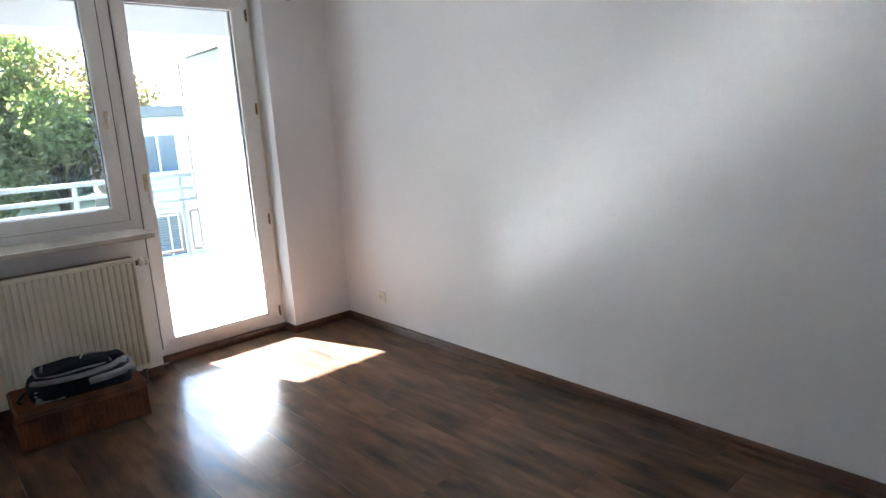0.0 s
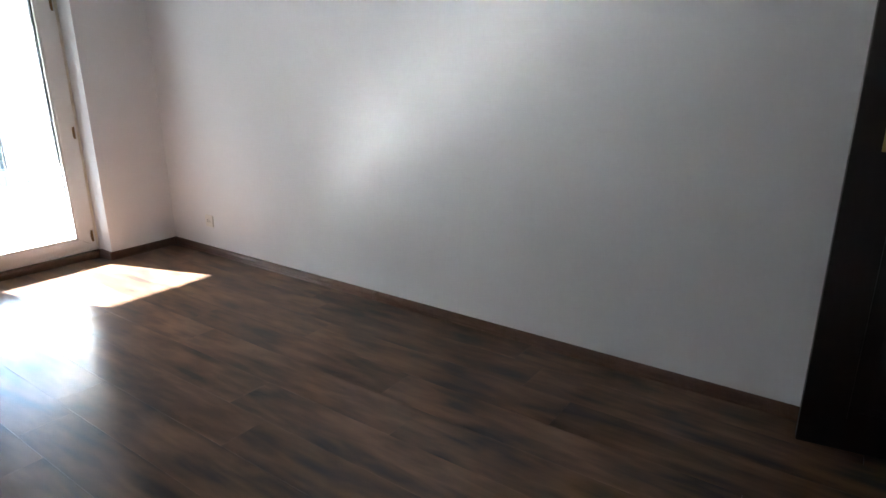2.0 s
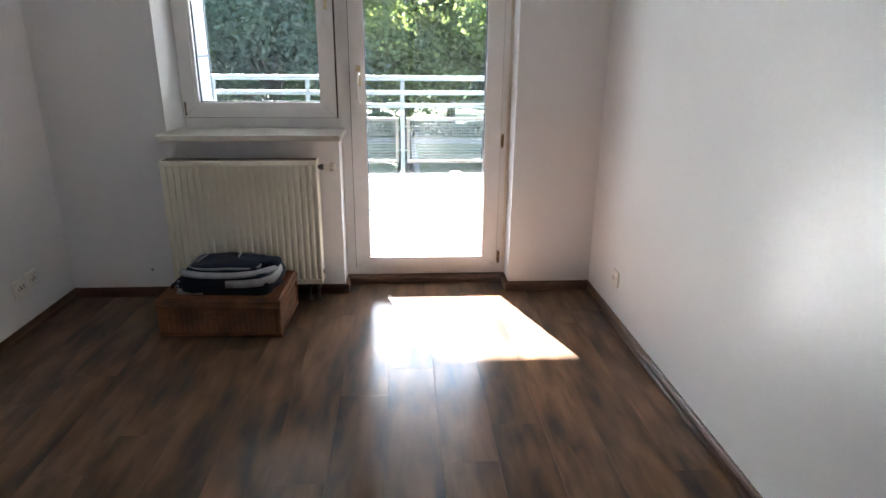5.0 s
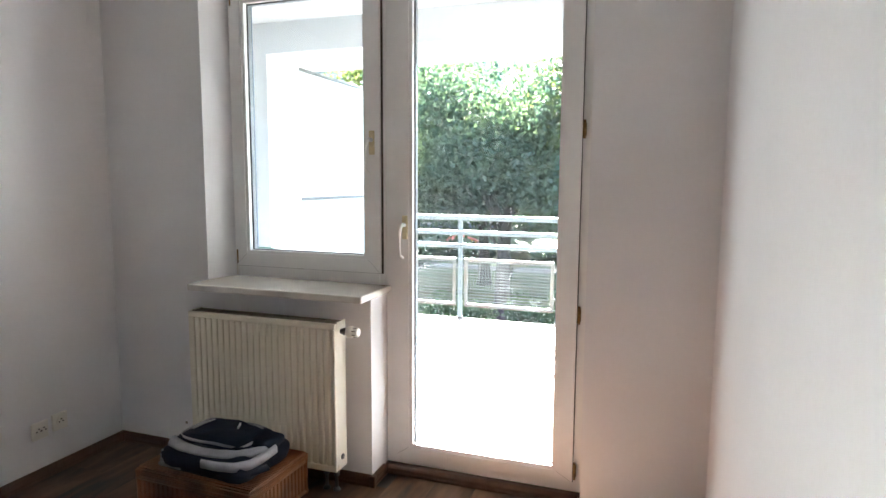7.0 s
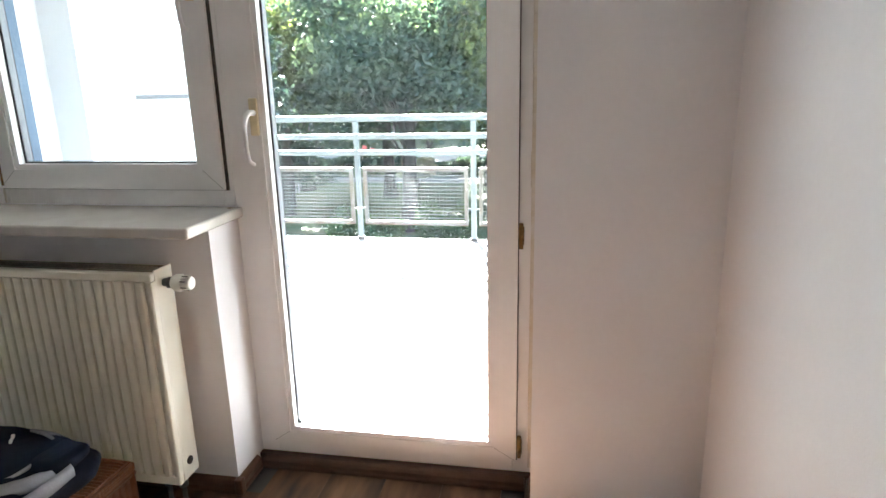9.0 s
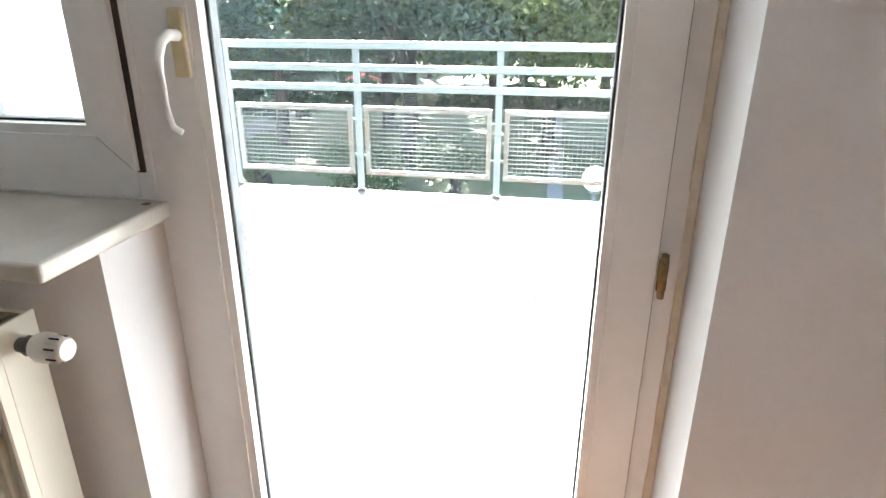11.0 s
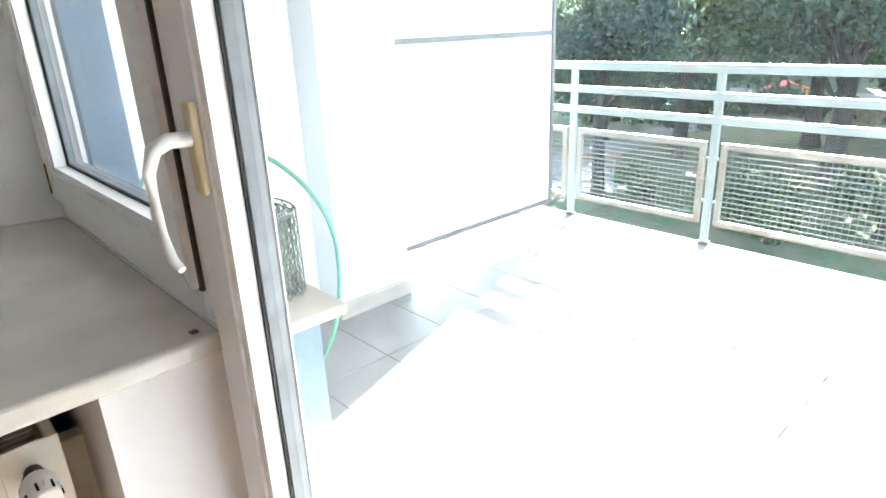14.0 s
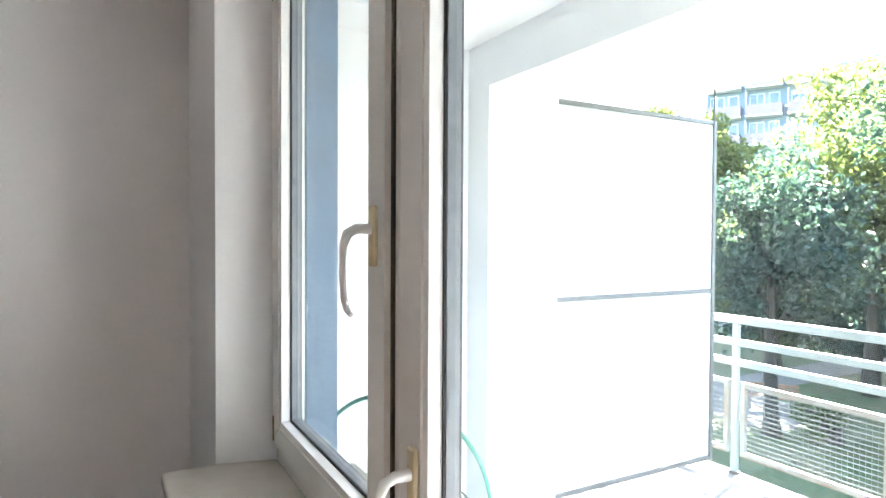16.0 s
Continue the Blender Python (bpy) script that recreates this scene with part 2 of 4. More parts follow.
M_LEAF_PURPLE = translucent_material("purple_brown_leaves", (0.014, 0.042, 0.046), (0.034, 0.074, 0.054), 0.42, 0.45, (0.040, 0.058, 0.024))
M_LEAF_SILVER = translucent_material("silvery_leaves", (0.22, 0.24, 0.18), (0.30, 0.32, 0.22), 0.4, 0.5, (0.26, 0.24, 0.16))
M_LEAF_RUST = translucent_material("rusty_autumn_leaves", (0.105, 0.075, 0.036), (0.23, 0.155, 0.060), 0.45, 0.5, (0.085, 0.105, 0.036))
M_PINK = material("pink_facade", (0.29, 0.215, 0.23), 0.85, vary=0.12, scale=0.5, fine=0.15, fine_scale=8)
M_PALE = material("pale_blue_facade", (0.20, 0.255, 0.32), 0.85, vary=0.10, scale=0.5, fine=0.15, fine_scale=8)
M_WHITEF = material("white_facade", (0.68, 0.675, 0.66), 0.85, vary=0.08, scale=0.6, fine=0.1, fine_scale=8)
M_WINFAR = material("far_window_glass", (0.06, 0.10, 0.14), 0.12, vary=0.4, scale=0.4)
M_BLUEGREY = material("blue_grey_sheet", (0.34, 0.40, 0.47), 0.6, vary=0.2, scale=1)
M_RED = material("red_paint", (0.50, 0.045, 0.025), 0.5, vary=0.2, scale=3)
M_YELLOW = material("yellow_paint", (0.65, 0.42, 0.04), 0.5, vary=0.15, scale=3)
M_PLAYBLUE = material("blue_paint", (0.04, 0.13, 0.40), 0.5, vary=0.15, scale=3)
M_BENCH = material("bench_wood", (0.22, 0.11, 0.055), 0.7, vary=0.35, scale=6, fine=0.3)
M_GLOBE = translucent_material("opal_globe", (0.85, 0.85, 0.83), (0.9, 0.9, 0.88), 0.4, 0.25)


# ---- mesh helpers ----
def box(bm, x0, x1, y0, y1, z0, z1, bev=0.0, seg=2):
    made = bmesh.ops.create_cube(bm, size=1)["verts"]
    for v in made:
        v.co = Vector((x0 + (v.co.x + 0.5) * (x1 - x0), y0 + (v.co.y + 0.5) * (y1 - y0), z0 + (v.co.z + 0.5) * (z1 - z0)))
    if bev:
        edges = {e for v in made for e in v.link_edges}
        bmesh.ops.bevel(bm, geom=list(edges), offset=bev, segments=seg, affect="EDGES", profile=0.5)


def boxes(*rows, bev=0.0):
    bm = bmesh.new()
    for r in rows:
        box(bm, *r, bev=bev)
    return bm


def tube(bm, pts, r, seg=8, closed=False, taper=None):
    """A round bar along points."""
    pts = [Vector(p) for p in pts]
    rings, count = [], len(pts)
    up = Vector((0, 0, 1))
    for i, p in enumerate(pts):
        a = pts[(i - 1) % count] if closed or i else p
        c = pts[(i + 1) % count] if closed or i < count - 1 else p
        d = (c - a).normalized()
        side = d.cross(up)
        if side.length < 0.05:
            side = d.cross(Vector((1, 0, 0)))
        side.normalize()
        top = side.cross(d).normalized()
        rr = taper[i] if taper else r
        rings.append([bm.verts.new(p + rr * (math.cos(k * math.tau / seg) * side + math.sin(k * math.tau / seg) * top)) for k in range(seg)])
    for i in range(count if closed else count - 1):
        a, c = rings[i], rings[(i + 1) % count]
        for k in range(seg):
            f = bm.faces.new((a[k], a[(k + 1) % seg], c[(k + 1) % seg], c[k]))
            f.smooth = True
    if not closed:
        bm.faces.new(rings[0])
        bm.faces.new(rings[-1][::-1])


def extrude_outline(bm, outline, axis, lo, hi):
    """A prism: the 2D outline swept along an axis ('x', 'y' or 'z')."""
    def at(p, s):
        u, v = p
        return {"x": (s, u, v), "y": (u, s, v), "z": (u, v, s)}[axis]
    a = [bm.verts.new(at(p, lo)) for p in outline]
    c = [bm.verts.new(at(p, hi)) for p in outline]
    n = len(a)
    for i in range(n):
        bm.faces.new((a[i], a[(i + 1) % n], c[(i + 1) % n], c[i]))
    bm.faces.new(a[::-1])
    bm.faces.new(c)


def ring_frame(bm, x0, x1, z0, z1, w, y0, y1, bev=0.004, inner=None):
    """Four mitred bars round an opening, w wide, or with the inner edges given."""
    o = [(x0, z0), (x1, z0), (x1, z1), (x0, z1)]
    ix0, ix1, iz0, iz1 = inner or (x0 + w, x1 - w, z0 + w, z1 - w)
    i = [(ix0, iz0), (ix1, iz0), (ix1, iz1), (ix0, iz1)]
    for k in range(4):
        j = (k + 1) % 4
        quad = [o[k], o[j], i[j], i[k]]
        va = [bm.verts.new((p[0], y0, p[1])) for p in quad]
        vb = [bm.verts.new((p[0], y1, p[1])) for p in quad]
        fs = [bm.faces.new(va[::-1]), bm.faces.new(vb)]
        for q in range(4):
            fs.append(bm.faces.new((va[q], va[(q + 1) % 4], vb[(q + 1) % 4], vb[q])))
        if bev:
            long = [e for f in fs for e in f.edges if {v.co.y for v in e.verts} in ({y0}, {y1})]
            long = list({e for e in long if (e.verts[0] in va) == (e.verts[1] in va)})
            bmesh.ops.bevel(bm, geom=long, offset=bev, segments=2, affect="EDGES", profile=0.5)


def mesh_of(name, bm, mat):
    bmesh.ops.recalc_face_normals(bm, faces=bm.faces)
    me = bpy.data.meshes.new(name)
    bm.to_mesh(me)
    bm.free()
    me.materials.append(mat)
    return me


def part(name, bm, mat, parent, label=""):
    ob = new(name, mesh_of(name, bm, mat))
    ob.parent = parent
    if label:
        tagged(ob, label)
    return ob


def thing(name, label, category, group="", kind="", at=None):
    ob = new(name)
    ob.empty_display_size = 0.1
    if at is not None:
        ob.matrix_basis = at
    return tagged(ob, label, category, group, kind)


def solid(name, bm, mat, label, category, group="", kind=""):
    return tagged(new(name, mesh_of(name, bm, mat)), label, category, group, kind)


def structure(name, bm, mat, label, category):
    return solid(name, bm, mat, label, category, kind="structure")


# ---- the room's shell ----
XL, YB, YA, H = -2.863, -4.25, -4.80, 2.52     # left wall, back wall, alcove's end, ceiling
GROUND = -4.2
FLOOR_OUT = 0.030

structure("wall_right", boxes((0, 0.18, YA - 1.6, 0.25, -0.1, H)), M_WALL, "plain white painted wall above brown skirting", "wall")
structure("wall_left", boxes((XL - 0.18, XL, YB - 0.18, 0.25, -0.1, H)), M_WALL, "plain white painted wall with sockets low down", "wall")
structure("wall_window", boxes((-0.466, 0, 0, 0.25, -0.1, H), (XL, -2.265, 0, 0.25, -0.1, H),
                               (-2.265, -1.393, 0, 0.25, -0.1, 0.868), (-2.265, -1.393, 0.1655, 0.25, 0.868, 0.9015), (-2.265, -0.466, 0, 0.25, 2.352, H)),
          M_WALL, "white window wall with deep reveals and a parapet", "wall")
bm = bmesh.new()
extrude_outline(bm, [(-2.2645, 0.0005), (-2.2645, 0.1652), (-2.222, 0.1652)], "z", 0.9018, 2.3518)
structure("wall_reveal", bm, M_WALL, "white plastered splayed window reveal", "reveal")
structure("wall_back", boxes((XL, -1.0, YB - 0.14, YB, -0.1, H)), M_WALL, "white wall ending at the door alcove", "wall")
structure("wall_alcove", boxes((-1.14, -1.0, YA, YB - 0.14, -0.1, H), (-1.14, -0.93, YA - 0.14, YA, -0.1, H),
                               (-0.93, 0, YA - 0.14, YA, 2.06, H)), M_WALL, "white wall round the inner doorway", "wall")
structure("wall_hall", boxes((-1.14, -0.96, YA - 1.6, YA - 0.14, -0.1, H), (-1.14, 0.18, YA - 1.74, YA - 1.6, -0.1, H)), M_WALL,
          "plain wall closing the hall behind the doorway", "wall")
structure("ceiling", boxes((XL - 0.18, 0.18, YB - 0.14, 0.25, H, H + 0.2), (-1.14, 0.18, YA - 1.74, YB - 0.14, H, H + 0.2)), M_CEIL, "plain white ceiling", "ceiling")
structure("subfloor", boxes((XL - 0.1, 0.1, YB - 0.1, 0.16, -0.12, -0.009), (-1.1, 0.1, YA - 1.7, YB - 0.1, -0.12, -0.009)), M_DARKMETAL, "dark underlay below the laminate planks", "floor")


def skirting(name, a, c, inward, h=0.051):
    """A moulded strip from a to c on the floor, its back on the wall, inward the side of the room."""
    a, c, n = Vector((*a, 0)), Vector((*c, 0)), Vector((*inward, 0))
    prof = [(0, 0.0005), (0.020, 0.0005), (0.020, 0.012), (0.016, 0.020), (0.017, 0.040), (0.012, 0.052), (0.005, 0.059), (0, 0.060)]
    bm = bmesh.new()
    ra = [bm.verts.new(a + n * u + Vector((0, 0, v * h / 0.060))) for u, v in prof]
    rc = [bm.verts.new(c + n * u + Vector((0, 0, v * h / 0.060))) for u, v in prof]
    for i in range(len(prof)):
        j = (i + 1) % len(prof)
        bm.faces.new((ra[i], ra[j], rc[j], rc[i]))
    bm.faces.new(ra)
    bm.faces.new(rc[::-1])
    return structure(name, bm, M_BASE, "brown wood-effect skirting strip along the wall", "skirting")


skirting("baseboard_1", (-0.001, -0.022), (-0.001, YA + 0.02), (-1, 0))
skirting("baseboard_2", (-0.464, -0.001), (-0.022, -0.001), (0, -1))
skirting("baseboard_3", (-0.467, 0.138), (-0.467, -0.022), (-1, 0))
skirting("baseboard_4", (-1.370, 0.146), (-0.489, 0.146), (0, -1), 0.043)
skirting("baseboard_5", (-1.392, -0.022), (-1.392, 0.124), (1, 0))
skirting("baseboard_6", (XL + 0.022, -0.001), (-1.394, -0.001), (0, -1))
skirting("baseboard_7", (XL + 0.001, -0.022), (XL + 0.001, YB + 0.022), (1, 0))
skirting("baseboard_8", (XL + 0.022, YB + 0.001), (-1.02, YB + 0.001), (0, 1))


def corner_cap(x, y, h=0.055):
    bm = bmesh.new()
    box(bm, x - 0.013, x + 0.013, y - 0.013, y + 0.013, 0.0005, h, bev=0.004)
    return structure("trim", bm, M_BASE, "brown plastic corner cap of the skirting", "skirting cap")


for cx, cy in ((-0.016, -0.016), (-0.476, -0.014), (-1.382, -0.014), (XL + 0.016, -0.016)):
    corner_cap(cx, cy)
corner_cap(-0.013, -1.93, 0.053)


# ---- window and balcony door ----
def handle(parent, x, y, z, drop=0.125):
    plate = bmesh.new()
    box(plate, x - 0.0135, x + 0.0135, y - 0.010, y - 0.0005, z - 0.046, z + 0.062, bev=0.004)
    hd = part("handle", plate, M_PVCY, parent, "yellowed handle plate")
    lever = bmesh.new()
    pts = [(x, y - 0.009, z + 0.02), (x, y - 0.035, z + 0.021), (x - 0.002, y - 0.052, z + 0.012), (x - 0.004, y - 0.060, z - 0.012),
           (x - 0.005, y - 0.060, z - 0.06), (x - 0.005, y - 0.057, z - drop + 0.02), (x - 0.002, y - 0.053, z - drop), (x + 0.012, y - 0.050, z - drop - 0.008)]
    tube(lever, pts, 0.008, 10, taper=[0.0095, 0.0092, 0.0090, 0.0076, 0.0068, 0.0064, 0.0060, 0.0048])
    part("lever", lever, M_HANDLE, hd, "white lever turned down")


def hinge(parent, x, y, z, h=0.09):
    bm = bmesh.new()
    tube(bm, [(x, y - 0.007, z - h / 2), (x, y - 0.007, z + h / 2)], 0.0060, 10)
    box(bm, x - 0.008, x + 0.008, y - 0.005, y - 0.0005, z - h / 2 + 0.01, z + h / 2 - 0.01, bev=0.002)
    part("hinge", bm, M_RUST, parent, "rusty brass-coloured hinge")


def glazed(name, label, x0, x1, z0, z1, fw, gx0, gx1, gz0, gz1, fl, fr, category, lips):
    """A frame, a sash with its bead, gasket and pane. fl, fr: the outer frame's face width at the two sides."""
    t = thing(name, label, category, kind="structure")
    fr_bm = bmesh.new()
    box(fr_bm, x0, x0 + fl, 0.166, 0.235, z0, z1, bev=0.003)
    box(fr_bm, x1 - fr, x1, 0.166, 0.235, z0, z1, bev=0.003)
    box(fr_bm, x0 + fl, x1 - fr, 0.166, 0.235, z1 - fw, z1, bev=0.003)
    box(fr_bm, x0 + fl, x1 - fr, 0.166, 0.235, z0, z0 + fw, bev=0.003)
    part("window_frame", fr_bm, M_PVC, t)
    gx0, gx1, gz0, gz1 = gx0 - 0.018, gx1 + 0.018, gz0 - 0.018, gz1 + 0.018
    sash = bmesh.new()
    sx0, sx1, sz0, sz1 = x0 + fl - 0.012, x1 - fr + 0.012, z0 + fw - 0.012, z1 - fw + 0.012
    ring_frame(sash, sx0, sx1, sz0, sz1, 0, 0.148, 0.165, 0.0050, (gx0, gx1, gz0, gz1))
    box(sash, gx0 - 0.02, gx0 - 0.001, 0.1655, 0.222, gz0 - 0.02, gz1 + 0.02)
    box(sash, gx1 + 0.001, gx1 + 0.02, 0.1655, 0.222, gz0 - 0.02, gz1 + 0.02)
    box(sash, gx0, gx1, 0.1655, 0.222, gz0 - 0.02, gz0 - 0.001)
    box(sash, gx0, gx1, 0.1655, 0.222, gz1 + 0.001, gz1 + 0.02)
    sh = part("sash", sash, M_PVC, t, "aged white plastic sash")
    for ax, az, cx, cz in ((sx0, sz0, gx0, gz0), (sx1, sz0, gx1, gz0), (sx0, sz1, gx0, gz1), (sx1, sz1, gx1, gz1)):
        a, c = Vector((ax, 0, az)), Vector((cx, 0, cz))
        a, c = a.lerp(c, 0.08), a.lerp(c, 0.96)
        side = (c - a).normalized().cross(Vector((0, 1, 0))) * 0.0006
        joint = bmesh.new()
        ends = [[joint.verts.new(p + q + Vector((0, y, 0))) for p, q in ((a, side), (a, -side), (c, -side), (c, side))] for y in (0.1477, 0.149)]
        joint.faces.new(ends[0])
        joint.faces.new(ends[1][::-1])
        for k in range(4):
            joint.faces.new((ends[0][k], ends[1][k], ends[1][(k + 1) % 4], ends[0][(k + 1) % 4]))
        part("mitre_joint", joint, M_MITRE, sh, "thin grey weld line at the sash corner")
    bead = bmesh.new()
    ring_frame(bead, gx0 - 0.0005, gx1 + 0.0005, gz0 - 0.0005, gz1 + 0.0005, 0.0175, 0.152, 0.176, 0.005)
    part("glazing_bead", bead, M_PVC, sh)
    gk = bmesh.new()
    ring_frame(gk, gx0 + 0.001, gx1 - 0.001, gz0 + 0.001, gz1 - 0.001, 0.0195, 0.1765, 0.1805, 0)
    ring_frame(gk, gx0 + 0.001, gx1 - 0.001, gz0 + 0.001, gz1 - 0.001, 0.0200, 0.2052, 0.2088, 0)
    part("gasket", gk, M_GASKET, sh, "black rubber seal")
    sp = bmesh.new()
    ring_frame(sp, gx0 + 0.001, gx1 - 0.001, gz0 + 0.001, gz1 - 0.001, 0.0205, 0.1812, 0.2046, 0)
    part("spacer_bar", sp, M_SPACER, sh, "dark metal spacer between the panes")
    rim = bmesh.new()
    for (a, c, d, e) in ((sx0 - lips[0], sx0, sz0 - 0.003, sz1 + 0.003), (sx1, sx1 + lips[1], sz0 - 0.003, sz1 + 0.003)):
        box(rim, a, c, 0.160, 0.1657, d, e)
    for d, e in ((sz0 - 0.003, sz0), (sz1, sz1 + 0.003)):
        box(rim, sx0, sx1, 0.160, 0.1655, d, e)
    part("sash_seal", rim, M_SEAL, sh, "dark seal line round the sash")
    pane = bmesh.new()
    box(pane, gx0 + 0.002, gx1 - 0.002, 0.1865, 0.1905, gz0 + 0.002, gz1 - 0.002)
    box(pane, gx0 + 0.002, gx1 - 0.002, 0.2005, 0.2045, gz0 + 0.002, gz1 - 0.002)
    p = part("pane", pane, M_GLASS, sh, "clear double-glazed pane")
    p.visible_shadow = False
    return t, sh


win, win_sash = glazed("window_1", "white plastic tilt window, closed, with a yellowed handle", -2.268, -1.391, 0.902, 2.355, 0.065,
                       -2.130, -1.499, 1.035, 2.222, 0.064, 0.035, "window", (0.0025, 0.0085))
handle(win_sash, -1.452, 0.148, 1.545, 0.12)
for hz in (1.0, 2.25):
    hinge(win, -2.205, 0.158, hz, 0.07)
door, door_sash = glazed("door_1", "glazed white plastic balcony door, closed, with worn hinges", -1.391, -0.461, 0.045, 2.355, 0.061,
                         -1.256, -0.606, 0.155, 2.228, 0.066, 0.068, "balcony door", (0.0035, 0.003))
handle(door_sash, -1.290, 0.148, 1.165, 0.118)
for hz in (0.15, 0.83, 1.593, 2.2):
    hinge(door, -0.507, 0.150, hz, 0.075)
structure("threshold", boxes((-1.392, -0.467, 0.147, 0.25, -0.02, 0.044)), M_BASE, "brown strip under the balcony door", "threshold")

for n_seal, (x0, x1) in enumerate(((-0.482, -0.4665), (-2.2235, -2.217))):
    bm = bmesh.new()
    z = 0.066 if n_seal == 0 else 0.904
    rng = random.Random(n_seal)
    while z < 2.33:
        h = rng.uniform(0.05, 0.16)
        box(bm, x0 + rng.uniform(-0.0012, 0.0012) * (n_seal == 0), x1, 0.1585 + rng.uniform(0, 0.003), 0.1657, z, min(z + h + 0.002, 2.351), bev=0.0015, seg=1)
        z += h
    structure("trim", bm, M_SEALANT, "yellowed sealant joint between the frame and the wall", "sealant")
bm = bmesh.new()
box(bm, -2.270, -1.3675, -0.142, 0.1650, 0.869, 0.901, bev=0.007, seg=3)
structure("window_sill", bm, M_SILL, "cream stone inner window sill with rounded edge and stains", "window sill")
bm = bmesh.new()
box(bm, -1.400, -1.388, 0.128, 0.140, 0.9012, 0.9035, bev=0.001)
structure("trim", bm, M_STAIN, "small yellowed sealant lump on the sill", "sealant")


# ---- balcony and facade ----
structure("facade_wall", boxes((-7, -2.222, 0.2505, 0.345, GROUND, 5.6), (-0.462, 4.0, 0.2505, 0.345, GROUND, 5.6),
                               (-2.222, -1.412, 0.2505, 0.345, -0.1, 0.828), (-2.222, -0.462, 0.2505, 0.345, 2.37, 5.6),
                               (-2.222, -0.462, 0.2505, 0.345, GROUND, -0.1), (-7, XL - 0.18, 0.05, 0.25, GROUND, 5.6), (0.18, 4.0, 0.05, 0.25, GROUND, 5.6)),
          M_BLUE, "pale blue rough rendered outer wall", "facade")
bm = bmesh.new()
box(bm, -2.221, -1.405, 0.236, 0.400, 0.830, 0.852, bev=0.004)
structure("window_ledge", bm, M_OUTSILL, "grey-beige stone ledge outside the window", "ledge")
structure("balcony_slab", boxes((-7, 4.0, 0.346, 3.345, -0.19, FLOOR_OUT - 0.013), (-1.41, -0.463, 0.251, 0.346, -0.1, FLOOR_OUT - 0.013)), M_GROUT, "concrete balcony slab with grouted top", "balcony slab")
structure("balcony_ceiling", boxes((-7, 4.0, 0.346, 3.005, 2.44, 2.62)), M_RENDER, "white rendered underside of the balcony above", "ceiling")
structure("balcony_beam", boxes((-7, 4.0, 1.255, 1.53, 2.235, 2.4395)), M_RENDER, "white rendered beam under the upper balcony", "beam")


def side_partition(face, out):
    """A side wall, its pier and the framed opal screen; face: the pier's face, out: +1 or -1, away from this balcony."""
    far = face + out * 0.30
    lo, hi = sorted((face + out * 0.18, far))
    structure("partition_wall", boxes((lo, hi, 0.346, 1.2545, FLOOR_OUT - 0.012, 2.44)), M_RENDER, "white rendered side wall of the balcony", "wall")
    lo, hi = sorted((face, far))
    structure("partition_pier", boxes((lo, hi, 1.2550, 1.655, FLOOR_OUT - 0.012, 2.2345)), M_RENDER, "white rendered pier carrying the beam", "pier")
    lo, hi = sorted((face - out * 0.009, face - out * 0.0005))
    structure("trim", boxes((lo, hi, 1.246, 1.664, FLOOR_OUT + 0.0005, FLOOR_OUT + 0.085)), M_OUTSILL, "grey tile plinth at the pier's foot", "plinth")
    lo, hi = sorted((face, face + out * 0.18))
    structure("trim", boxes((lo, hi, 1.246, 1.2545, FLOOR_OUT + 0.0005, FLOOR_OUT + 0.085)), M_OUTSILL, "grey tile plinth at the pier's foot", "plinth")
    sx = face + out * 0.10
    sc = thing("privacy_screen", "opal privacy screen in thin grey aluminium frame", "screen", "screens at the balcony ends")
    for z0, z1 in ((0.232, 1.217), (1.243, 2.222)):
        part("screen_panel", boxes((sx - 0.004, sx + 0.004, 1.6555, 2.916, z0, z1)), M_OPAL, sc, "white opal sheet")
    for z in (0.219, 1.230, 2.235):
        b2 = bmesh.new()
        box(b2, sx - 0.013, sx + 0.013, 1.6555, 2.914, z - 0.013, z + 0.013, bev=0.003)
        part("cross_bar", b2, M_ALU, sc)
    b2 = bmesh.new()
    box(b2, sx - 0.014, sx + 0.014, 2.9145, 2.940, 0.206, 2.248, bev=0.003)
    part("post", b2, M_ALU, sc)
    b2 = bmesh.new()
    tube(b2, [(sx, 2.93, 2.245), (sx, 2.93, 2.4395)], 0.006, 8)
    part("rod", b2, M_ALU, sc, "thin rod up to the slab above")


side_partition(-2.78, -1)
side_partition(-0.065, 1)

rail = thing("railing", "pale green-white steel railing with wire mesh panels, rust at the bottoms", "railing")
POSTS = (-3.92, -2.972, -2.026, -1.057, 0.0, 0.95)
RY = 3.30
for z0, z1, r in ((0.995, 1.045, 0.024), (0.851, 0.895, 0.017), (0.721, 0.765, 0.017)):
    bm = bmesh.new()
    box(bm, -4.4, 1.4, RY - r, RY + r, z0, z1, bev=0.008, seg=2)
    part("rail", bm, M_RAIL, rail)
for px in POSTS:
    bm = bmesh.new()
    box(bm, px - 0.021, px + 0.021, RY - 0.014, RY + 0.014, FLOOR_OUT - 0.012, 0.9945, bev=0.003)
    post = part("post", bm, M_RAIL, rail)
    for z in (0.275, 0.525):
        bm = bmesh.new()
        box(bm, px - 0.06, px + 0.06, RY + 0.0145, RY + 0.0195, z - 0.008, z + 0.008, bev=0.001)
        part("bracket", bm, M_RAIL, post)
    bm = bmesh.new()
    box(bm, px - 0.028, px + 0.028, RY - 0.022, RY + 0.022, FLOOR_OUT - 0.0125, FLOOR_OUT + 0.006, bev=0.002)
    part("foot_plate", bm, M_DARKMETAL, post, "rusty dark foot plate")
